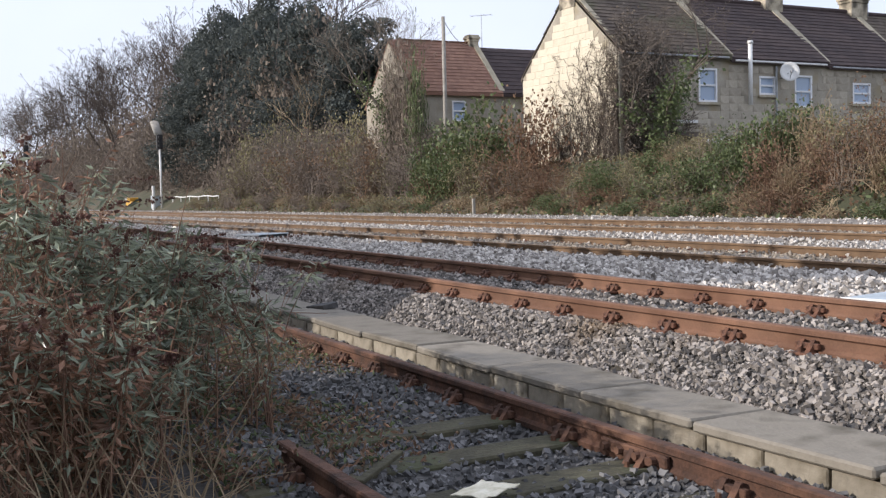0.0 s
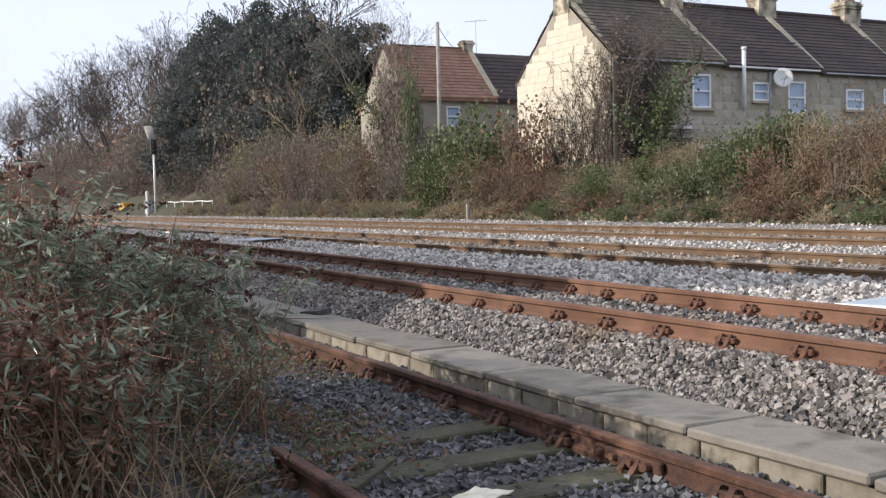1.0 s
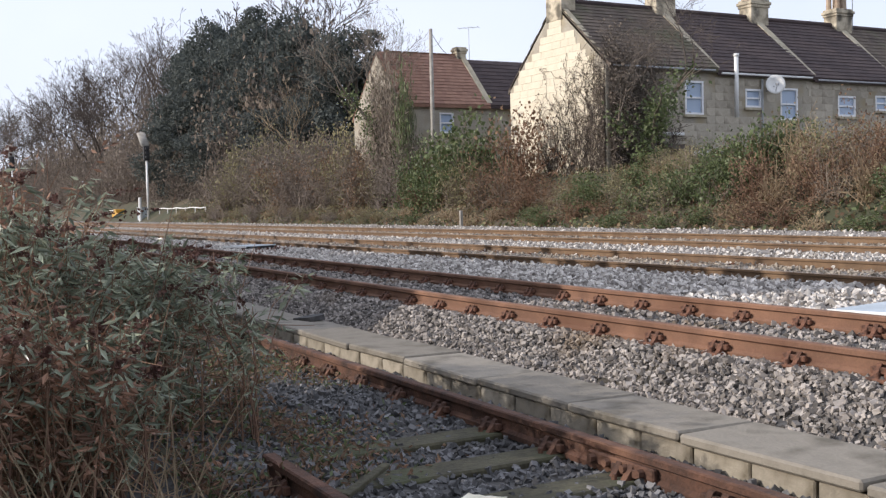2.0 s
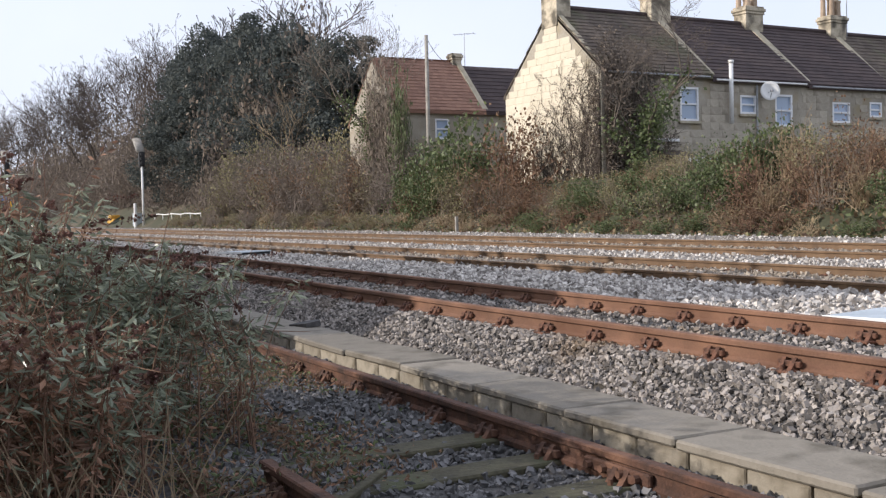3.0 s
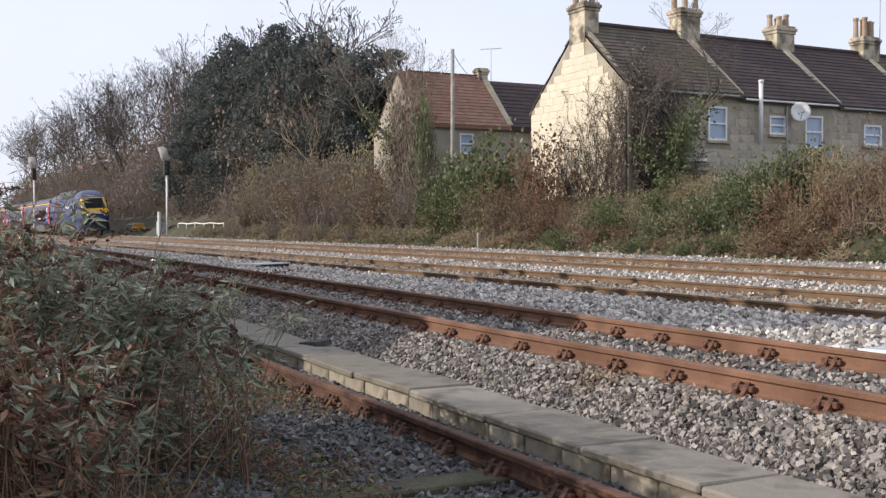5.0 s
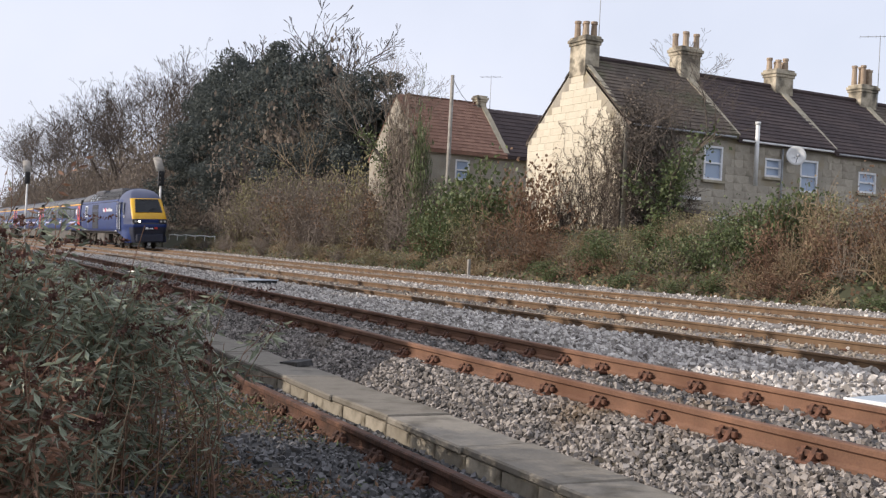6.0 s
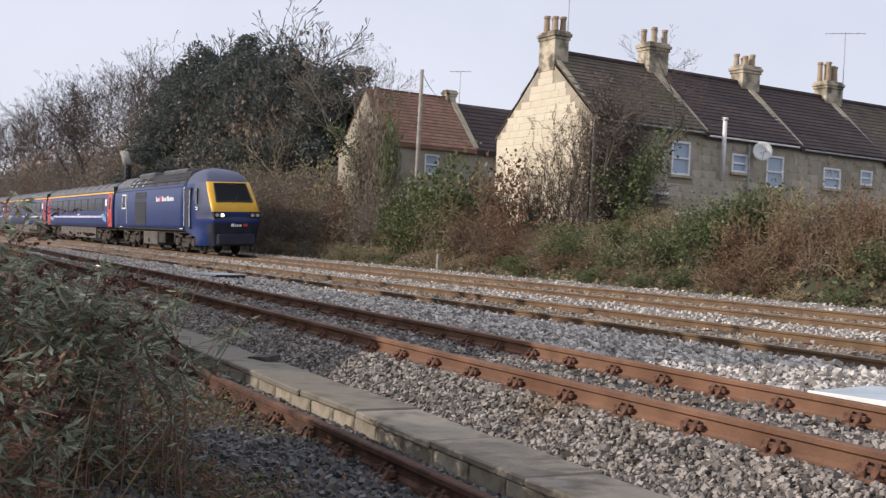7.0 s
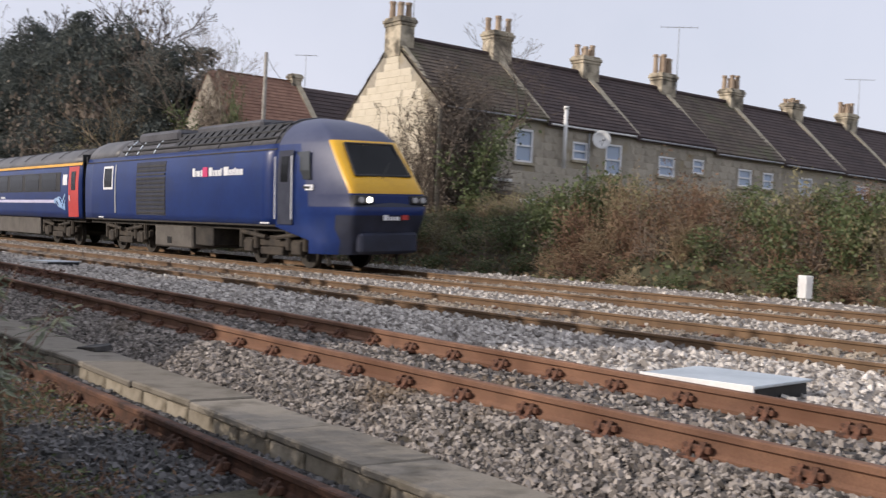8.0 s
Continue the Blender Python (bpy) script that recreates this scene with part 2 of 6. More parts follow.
M["leaf_olive"] = leaf_material("olive_scrub_leaves", (0.117, 0.111, 0.058), (0.364, 0.325, 0.182), 0.85)
M["leaf_ivy"] = leaf_material("ivy_leaves", (0.045, 0.063, 0.025), (0.171, 0.208, 0.089), 0.5)
# leaf colour lifted towards blue-grey: the distant haze is painted in
M["leaf_ever"] = leaf_material("hazed_evergreen_leaves", (0.046, 0.055, 0.052), (0.135, 0.15, 0.135), 0.9)
M["leaf_tan"] = leaf_material("tan_dry_leaves", (0.150, 0.106, 0.062), (0.375, 0.288, 0.175), 0.9)
M["leaf_thicket"] = leaf_material("withered_thicket_leaves", (0.110, 0.091, 0.074), (0.283, 0.234, 0.186), 0.9)
M["leaf_russet"] = leaf_material("russet_scrub_leaves", (0.106, 0.064, 0.041), (0.287, 0.181, 0.111), 0.9)


# ---------------------------------------------------------------- mesh helpers
def nmesh(name, verts, faces, mats, smooth=False, index=None):
    """A mesh from arrays; all faces with the same number of corners."""
    verts, faces = np.asarray(verts, np.float32), np.asarray(faces, np.int32)
    me = bpy.data.meshes.new(name)
    k = faces.shape[1]
    me.vertices.add(len(verts))
    me.vertices.foreach_set("co", verts.ravel())
    me.loops.add(faces.size)
    me.loops.foreach_set("vertex_index", faces.ravel())
    me.polygons.add(len(faces))
    me.polygons.foreach_set("loop_start", np.arange(0, faces.size, k, dtype=np.int32))
    me.polygons.foreach_set("loop_total", np.full(len(faces), k, np.int32))
    for m in (mats if isinstance(mats, (list, tuple)) else [mats]):
        me.materials.append(m)
    if index is not None:
        me.polygons.foreach_set("material_index", np.asarray(index, np.int32))
    me.polygons.foreach_set("use_smooth", np.full(len(faces), smooth))
    me.update(calc_edges=True)
    me.validate()
    return me


def thing(name, label, category, at=None, group="", kind=""):
    ob = new(name)
    ob.empty_display_size = 0.2
    if at is not None:
        ob.matrix_basis = at if isinstance(at, Matrix) else pose(*at)
    return tagged(ob, label, category, group, kind)


def finish(bm, name, material_, smooth=False):
    me = bpy.data.meshes.new(name)
    bmesh.ops.recalc_face_normals(bm, faces=bm.faces)
    for f in bm.faces:
        f.smooth = smooth
    bm.to_mesh(me)
    bm.free()
    for m in (material_ if isinstance(material_, (list, tuple)) else [material_]):
        me.materials.append(m)
    return me


def part(name, bm, material_, parent, label="", smooth=False):
    """Links a bmesh (or a mesh) as one object under parent."""
    me = bm if isinstance(bm, bpy.types.Mesh) else finish(bm, name, material_, smooth)
    ob = new(name, me)
    ob.parent = parent
    if label:
        ob["label"] = label
    return ob


def box(bm, lo, hi, bevel=0.0, m=None):
    """A bevelled box between two corners, added to bm."""
    lo, hi = Vector(lo), Vector(hi)
    mid, size = (lo + hi) / 2, hi - lo
    r = bmesh.ops.create_cube(bm, size=1.0, matrix=(m or Matrix()) @ Matrix.Translation(mid) @ Matrix.Diagonal((*size, 1)))
    if bevel:
        es = list({e for v in r["verts"] for e in v.link_edges})
        bmesh.ops.bevel(bm, geom=es, offset=bevel, segments=1, affect="EDGES")
    return bm


def boxes(*items, bevel=0.0):
    bm = bmesh.new()
    for lo, hi in items:
        box(bm, lo, hi, bevel)
    return bm


def rod(bm, a, b, r0, r1=None, seg=8):
    """A tapered round bar from a to b."""
    a, b = Vector(a), Vector(b)
    m = Matrix.Translation((a + b) / 2) @ (b - a).to_track_quat("Z", "Y").to_matrix().to_4x4()
    bmesh.ops.create_cone(bm, cap_ends=True, segments=seg, radius1=r0, radius2=r0 if r1 is None else r1, depth=(b - a).length, matrix=m)
    return bm


def prism(bm, outline, x0, x1, axis="x"):
    """A solid with the given outline (pairs) drawn out along an axis."""
    put = {"x": lambda u, v, s: (s, u, v), "y": lambda u, v, s: (u, s, v), "z": lambda u, v, s: (u, v, s)}[axis]
    a = [bm.verts.new(put(u, v, x0)) for u, v in outline]
    b = [bm.verts.new(put(u, v, x1)) for u, v in outline]
    n = len(outline)
    bm.faces.new(a)
    bm.faces.new(b[::-1])
    for i in range(n):
        bm.faces.new((a[i], b[i], b[(i + 1) % n], a[(i + 1) % n]))
    return bm


def tubes(paths, sides=3):
    """Verts and quads of thin tubes; each path is (points, radii)."""
    vs, fs, base = [], [], 0
    for pts, rad in paths:
        pts = np.asarray(pts, float)
        n = len(pts)
        d = np.gradient(pts, axis=0)
        d /= np.linalg.norm(d, axis=1, keepdims=True) + 1e-9
        ref = np.array([0.31, 0.87, 0.38]) if abs(d[0][1]) < 0.8 else np.array([1.0, 0.1, 0.1])
        u = np.cross(d, ref)
        u /= np.linalg.norm(u, axis=1, keepdims=True) + 1e-9
        w = np.cross(d, u)
        rad = np.broadcast_to(np.asarray(rad, float), (n,))
        for k in range(sides):
            a = 2 * math.pi * k / sides
            vs.append(pts + (u * math.cos(a) + w * math.sin(a)) * rad[:, None])
        i = np.arange(n - 1)
        for k in range(sides):
            k2 = (k + 1) % sides
            fs.append(np.stack([base + k * n + i, base + k * n + i + 1, base + k2 * n + i + 1, base + k2 * n + i], 1))
        base += n * sides
    return np.concatenate(vs), np.concatenate(fs)


def leaves(rng, centres, length, width, droop=0.0, dirs=None):
    """Pointed, slightly folded leaves: 4 corners and a raised middle each, 4 triangles."""
    n = len(centres)
    d = rng.normal(size=(n, 3)) if dirs is None else dirs + rng.normal(size=(n, 3)) * 0.45
    d[:, 2] -= droop
    d /= np.linalg.norm(d, axis=1, keepdims=True)
    s = np.cross(d, rng.normal(size=(n, 3)))
    s /= np.linalg.norm(s, axis=1, keepdims=True)
    up = np.cross(d, s)
    ln = (length * rng.uniform(0.6, 1.3, n))[:, None]
    wd = (width * rng.uniform(0.7, 1.3, n))[:, None]
    c = np.asarray(centres)
    v = np.stack([c, c + d * ln * 0.45 + s * wd, c + d * ln - up * ln * 0.12, c + d * ln * 0.45 - s * wd], 1)
    v = np.concatenate([v, (c + d * ln * 0.5 - up * wd * 0.5)[:, None]], 1)
    b = (np.arange(n) * 5)[:, None, None]
    f = b + np.array([[0, 1, 4], [1, 2, 4], [2, 3, 4], [3, 0, 4]])[None]
    return v.reshape(-1, 3), f.reshape(-1, 3)


# ---------------------------------------------------------------- lie of the land
SKEW = -0.012            # the siding and its kerb draw slowly away from the camera to the left
KERB_F, KERB_B, KERB_Z = 3.33, 3.84, 0.16
A_Y, A_Z = (4.61, 6.07), 0.50
B_Y, B_Z = (10.35, 11.85), (0.38, 0.45)
T_Y, T_SLOPE, T_Z = (14.15, 15.65), 0.0, (0.53, 0.61)
C_Y, C_Z = (1.36, 2.90), 0.153


def kerb_off(x):
    """Sideways drift of the kerb along the line."""
    return SKEW * np.maximum(x, -9.0) + 0.012 * np.maximum(0.0, -9.0 - x)


def a_off(x):
    """The running line draws a little away from the kerb beyond the bush."""
    return 0.024 * np.maximum(0.0, -8.0 - x)


def ground_z(x, y):
    """Height of the ground at x, y (arrays)."""
    x, y = np.asarray(x, float), np.asarray(y, float)
    back = np.minimum(KERB_B + kerb_off(x) - 0.03, 4.5)
    crest = np.maximum(4.40 + a_off(x), back + 0.1)
    t = y - T_SLOPE * x * np.clip((y - 11) / 3, 0, 1)
    prof = np.interp(t, [4.38, 6.3, 7.0, 9.8, 10.1, 12.2, 13.0, 13.85, 15.95, 16.6, 17.4, 18.0, 21.0, 24.0, 60, 200, 900],
                     [0.335, 0.335, 0.30, 0.27, 0.25, 0.32, 0.36, 0.40, 0.48, 0.66, 0.45, 0.50, 2.3, 2.6, 3.0, 6.0, 20.0])
    k = np.clip((y - back) / (crest - back), 0, 1)
    low = 0.02 * np.sin(x * 1.7) * np.cos(y * 2.3)
    bank = np.clip((-1.2 - y) / 6.0, 0, 1) * 0.8
    return np.where(y < crest, low * (1 - k) + k * 0.335 + bank, prof)


def build_ground():
    xs = np.concatenate([[-900, -600, -400, -300], np.arange(-240, -60, 6.0), np.arange(-60, -24, 1.5), np.arange(-24, 12, 0.4), [13, 16, 20, 30, 50, 90, 160, 300, 600]])
    ys = np.concatenate([[-600, -300, -150, -80, -50, -30, -20], np.arange(-12, -1, 1.0), np.arange(-1, 3, 0.5), np.arange(3, 7.4, 0.16), np.arange(7.5, 22, 0.35), [23, 24.5, 27, 32, 40, 50, 60, 80, 120, 200, 350, 600, 900]])
    X, Y = np.meshgrid(xs, ys)
    Z = ground_z(X, Y)
    nx, ny = len(xs), len(ys)
    i, j = np.meshgrid(np.arange(nx - 1), np.arange(ny - 1))
    f = np.stack([j * nx + i, j * nx + i + 1, (j + 1) * nx + i + 1, (j + 1) * nx + i], -1).reshape(-1, 4)
    yc = (Y[j, i] + Y[j + 1, i]) / 2
    mi = np.where(yc < 0.4, 0, np.where(yc < 6.6, 1, np.where(yc < 17.0, 2, 0))).ravel()
    ob = new("ground", nmesh("ground", np.stack([X, Y, Z], -1).reshape(-1, 3), f, [M["earth"], M["bed_dark"], M["bed_light"]], True, mi))
    tagged(ob, "earth and ballast ground beneath the railway tracks", "ground", kind="structure")


build_ground()


# ---------------------------------------------------------------- loose ballast
def rock_shapes(rng, n=40):
    """A few angular, flaky stones with six faces each."""
    v = np.array([(x, y, z) for z in (-1, 1) for y in (-1, 1) for x in (-1, 1)], float)
    f = np.array([(0, 2, 3, 1), (4, 5, 7, 6), (0, 1, 5, 4), (2, 6, 7, 3), (0, 4, 6, 2), (1, 3, 7, 5)])
    out = []
    for _ in range(n):
        w = v * rng.uniform((0.75, 0.55, 0.4), (1.25, 0.95, 0.75))
        w[4:, :2] *= rng.uniform(0.45, 0.95)
        w[:4, :2] *= rng.uniform(0.6, 1.0)
        out.append(w + rng.normal(size=v.shape) * 0.13)
    return np.array(out), f


def scatter_stones(name, label, mat, count, area, size, seed, keep=None, power=1.4):
    rng = np.random.default_rng(seed)
    (x0, x1), (y0, y1) = area
    # denser towards the camera
    u = rng.random(count * 2)
    x = x1 - (x1 - x0) * u ** power
    y = rng.uniform(y0, y1, count * 2)
    ok = np.ones(len(x), bool) if keep is None else keep(x, y)
    x, y = x[ok][:count], y[ok][:count]
    n = len(x)
    shapes, f = rock_shapes(rng)
    base = shapes[rng.integers(0, len(shapes), n)]
    r = size * np.minimum(rng.lognormal(0, 0.28, n), 1.7)
    q = rng.normal(size=(n, 4))
    q /= np.linalg.norm(q, axis=1, keepdims=True)
    w_, a, b, c = q.T
    R = np.stack([1 - 2 * (b * b + c * c), 2 * (a * b - c * w_), 2 * (a * c + b * w_),
                  2 * (a * b + c * w_), 1 - 2 * (a * a + c * c), 2 * (b * c - a * w_),
                  2 * (a * c - b * w_), 2 * (b * c + a * w_), 1 - 2 * (a * a + b * b)], 1).reshape(n, 3, 3)
    v = np.einsum("nij,nkj->nki", R, base) * r[:, None, None]
    z = ground_z(x, y) + r * rng.uniform(-0.1, 0.85, n)
    v += np.stack([x, y, z], 1)[:, None]
    k = base.shape[1]
    F = (np.arange(n) * k)[:, None, None] + f[None]
    ob = new(name, nmesh(name, v.reshape(-1, 3), F.reshape(-1, 4), mat))
    return tagged(ob, label, "ballast", kind="stuff")


def build_ballast():
    scatter_stones("ballast", "dark old ballast stones in the disused siding", M["stone_dark"], 24000, ((-15, 0.5), (1.2, 4.1)), 0.0160, 3,
                   lambda x, y: y < KERB_F + kerb_off(x) - 0.02)
    scatter_stones("ballast", "grey ballast shoulder sloping down to the kerb", M["stone_mid"], 40000, ((-24, 1.0), (3.8, 4.95)), 0.0155, 4,
                   lambda x, y: (y > KERB_B + kerb_off(x) - 0.01) & (y < 4.6 + a_off(x)), 1.2)
    scatter_stones("ballast", "grey ballast between the rusty rails", M["stone_mid"], 22000, ((-36, 1.0), (4.58, 6.7)), 0.0185, 5)
    scatter_stones("ballast", "pale fresh ballast between the tracks", M["stone_light"], 27000, ((-60, 0.0), (6.4, 10.4)), 0.026, 6)
    scatter_stones("ballast", "pale ballast between the main line rails", M["stone_light"], 9000, ((-70, -3.0), (11.8, 14.1)), 0.025, 7)
    scatter_stones("ballast", "pale ballast shoulder beyond the main line", M["stone_light"], 9000, ((-75, -5.0), (15.75, 17.3)), 0.022, 8)
    scatter_stones("ballast", "rust-brown ballast between the middle rails", M["stone_rust"], 9000, ((-60, -3.0), (10.3, 11.95)), 0.024, 9)
    scatter_stones("ballast", "rust-brown ballast between the main line rails", M["stone_rust"], 9000, ((-60, -4.0), (14.2, 15.65)), 0.024, 10)


build_ballast()


# ---------------------------------------------------------------- tracks
def rail_outline(h, flat):
    """Half-section points of a rail, head up at z 0."""
    if flat:
        return [(-0.07, -h), (0.07, -h), (0.07, -h + 0.012), (0.012, -h + 0.035), (0.009, -0.045), (0.034, -0.034), (0.036, -0.008), (0.028, 0), (-0.028, 0), (-0.036, -0.008), (-0.034, -0.034), (-0.009, -0.045), (-0.012, -h + 0.035), (-0.07, -h + 0.012)]
    return [(-0.028, -h), (0.028, -h), (0.034, -h + 0.03), (0.012, -h + 0.05), (0.012, -0.05), (0.035, -0.036), (0.036, -0.008), (0.028, 0), (-0.028, 0), (-0.036, -0.008), (-0.035, -0.036), (-0.012, -0.05), (-0.012, -h + 0.05), (-0.034, -h + 0.03)]


def rail(track, y, z, x0, x1, slope, mat, h=0.155, flat=True, label=""):
    bm = bmesh.new()
    a = [bm.verts.new((x0, y + u + slope * x0, z + v)) for u, v in rail_outline(h, flat)]
    b = [bm.verts.new((x1, y + u + slope * x1, z + v)) for u, v in rail_outline(h, flat)]
    n = len(a)
    bm.faces.new(a)
    bm.faces.new(b[::-1])
    for i in range(n):
        f = bm.faces.new((a[i], b[i], b[(i + 1) % n], a[(i + 1) % n]))
        f.material_index = 1 if i == 7 else 0
    return part("rail", finish(bm, "rail", [mat, M["railhead"] if mat is M["rust_main"] else mat]), None, track, label)


def chair_mesh():
    """A cast rail chair: base plate, two jaws, a key and bolts."""
    bm = bmesh.new()
    box(bm, (-0.10, -0.17, 0.0), (0.10, 0.17, 0.035), 0.008)
    for s in (-1, 1):
        prism(bm, [(s * 0.04, 0.03), (s * 0.13, 0.03), (s * 0.085, 0.085), (s * 0.06, 0.125), (s * 0.042, 0.13)], -0.075, -0.03)
        prism(bm, [(s * 0.04, 0.03), (s * 0.13, 0.03), (s * 0.085, 0.085), (s * 0.06, 0.125), (s * 0.042, 0.13)], 0.03, 0.075)
        rod(bm, (0, s * 0.14, 0.03), (0, s * 0.14, 0.075), 0.02, 0.016, 6)
    box(bm, (-0.12, -0.075, 0.055), (0.12, -0.035, 0.105), 0.006)
    return finish(bm, "chair", M["chair"])


def clip_mesh():
    bm = bmesh.new()
    box(bm, (-0.06, -0.13, 0.0), (0.06, 0.13, 0.02), 0.004)
    for s in (-1, 1):
        rod(bm, (-0.05, s * 0.075, 0.03), (0.05, s * 0.075, 0.045), 0.011, seg=5)
        rod(bm, (-0.05, s * 0.11, 0.02), (-0.05, s * 0.075, 0.03), 0.011, seg=5)
        rod(bm, (0.05, s * 0.11, 0.02), (0.05, s * 0.075, 0.045), 0.011, seg=5)
    return finish(bm, "clip", M["chair"])


def build_tracks():
    chair, clip, old_chair = chair_mesh(), clip_mesh(), chair_mesh()
    old_chair.materials[0] = M["rust_dark"]
    bm = bmesh.new()
    box(bm, (-0.125, -1.1, -0.12), (0.125, 1.1, 0.0), 0.012)
    timber = finish(bm, "sleeper", M["timber"])
    bm = bmesh.new()
    box(bm, (-0.13, -1.25, -0.15), (0.13, 1.25, 0.0), 0.02)
    conc = finish(bm, "sleeper", M["sleeper_conc"])

    # running line next to the siding: bullhead rails in chairs
    a = thing("railway_track", "rusty bullhead railway track on timber sleepers", "track", kind="structure")
    for y in A_Y:
        rail(a, y, A_Z, -8, 40, 0, M["rust"], 0.16, False)
        rail(a, y - 0.192, A_Z, -150, -8, -0.024, M["rust"], 0.16, False)
    for i in range(60):
        x = 1.4 - 0.65 * i - 0.5
        o = part("sleeper", timber, None, a)
        o.matrix_basis = pose(x, 5.34 + float(a_off(x)), A_Z - 0.185) @ Matrix.Diagonal((1, 0.82, 1, 1))
        for y in A_Y:
            o = part("chair", chair, None, a)
            o.matrix_basis = pose(x, y + float(a_off(x)), A_Z - 0.158) @ Matrix.Scale(0.76, 4)
    # middle line: flat-bottom rail on concrete sleepers
    b = thing("railway_track", "brown flat-bottom railway track on stained concrete sleepers", "track", kind="structure")
    for y, z in zip(B_Y, B_Z):
        rail(b, y, z, -330, 40, 0, M["rust_main"])
    roll = math.degrees(math.atan2(B_Z[1] - B_Z[0], 1.5))
    for i in range(90):
        x = -2.0 - 0.65 * i
        o = part("sleeper", conc, None, b)
        o.matrix_basis = pose(x, sum(B_Y) / 2, sum(B_Z) / 2 - 0.165, roll)
        for y, z in zip(B_Y, B_Z):
            o = part("clip", clip, None, b)
            o.matrix_basis = pose(x, y, z - 0.157, roll)
    # far line, used by the express
    c = thing("railway_track", "brown main line track on pale ballast", "track", kind="structure")
    for y, z in zip(T_Y, T_Z):
        rail(c, y, z, -330, 40, T_SLOPE, M["rust_main"])
    roll = math.degrees(math.atan2(T_Z[1] - T_Z[0], 1.5))
    for i in range(90):
        x = -4.0 - 0.65 * i
        o = part("sleeper", conc, None, c)
        o.matrix_basis = pose(x, sum(T_Y) / 2 + T_SLOPE * x, sum(T_Z) / 2 - 0.165, roll, 0, math.degrees(T_SLOPE))
        for y, z in zip(T_Y, T_Z):
            o = part("clip", clip, None, c)
            o.matrix_basis = pose(x, y + T_SLOPE * x, z - 0.157, roll)
    # disused siding
    d = thing("railway_track", "disused siding with flaking rusty rails on rotting sleepers", "track", kind="structure")
    rail(d, C_Y[1], C_Z, -17, 10, SKEW, M["rust_dark"], 0.15, False)
    rail(d, C_Y[0], C_Z, -4.75, 10, SKEW, M["rust_dark"], 0.15, False)
    for i in range(16):
        x = -1.85 - 0.65 * i
        o = part("sleeper", timber, None, d)
        o.matrix_basis = pose(x, 2.13 + SKEW * x, 0.024 if x > -5.4 else 0.004, 0, 0, 1.5)
        for y in C_Y:
            if y < 2 and x < -4.7:
                continue
            o = part("chair", old_chair, None, d)
            o.matrix_basis = pose(x, y + SKEW * x, C_Z - 0.165) @ Matrix.Scale(0.85, 4)
    # bolted fishplate at a joint
    for x in (-3.85, -3.86 - 9.1):
        bm = bmesh.new()
        y = C_Y[1] + SKEW * x
        box(bm, (x - 0.26, y - 0.052, C_Z - 0.115), (x + 0.26, y - 0.02, C_Z - 0.05), 0.008)
        for k in (-0.2, -0.08, 0.06, 0.18):
            rod(bm, (x + k, y - 0.085, C_Z - 0.082), (x + k, y - 0.03, C_Z - 0.082), 0.021, seg=6)
        part("fishplate", bm, M["rust_dark"], d)


build_tracks()


def build_kerb():
    k = thing("kerb", "low kerb wall of pale blocks under weathered concrete slabs", "kerb", kind="structure")
    rng = random.Random(5)
    edges = [3.0]
    while edges[-1] > -34:
        edges.append(edges[-1] - 1.1 * rng.uniform(0.94, 1.08))
    y = lambda x: float(kerb_off(x))
    turn = lambda x: math.degrees(SKEW if x > -9 else -0.012)
    for a, b in zip(edges, edges[1:]):
        bm = bmesh.new()
        box(bm, (b + 0.011, KERB_F - 0.02, KERB_Z - 0.055), (a - 0.011, KERB_B, KERB_Z), 0.012)
        o = part("slab", bm, M["concrete"], k)
        x = (a + b) / 2
        o.matrix_basis = pose(0, y(x) + rng.uniform(-0.012, 0.012), rng.uniform(-0.006, 0.006), 0, 0, 0) @ Matrix.Translation((x, KERB_F, KERB_Z)) @ pose(0, 0, 0, rng.uniform(-0.6, 0.6), rng.uniform(-0.5, 0.5), turn(x) + rng.uniform(-0.5, 0.5)) @ Matrix.Translation((-x, -KERB_F, -KERB_Z))
    x = 3.0
    while x > -26:
        n = 0.44 * rng.uniform(0.9, 1.1)
        bm = bmesh.new()
        box(bm, (-n / 2 + 0.006, 0, -0.06), (n / 2 - 0.006, 0.2, KERB_Z - 0.06), 0.008)
        o = part("block", bm, M["block"], k)
        o.matrix_basis = pose(x - n / 2, KERB_F + y(x - n / 2) + rng.uniform(-0.008, 0.008), 0, 0, 0, turn(x) + rng.uniform(-0.8, 0.8))
        x -= n


build_kerb()


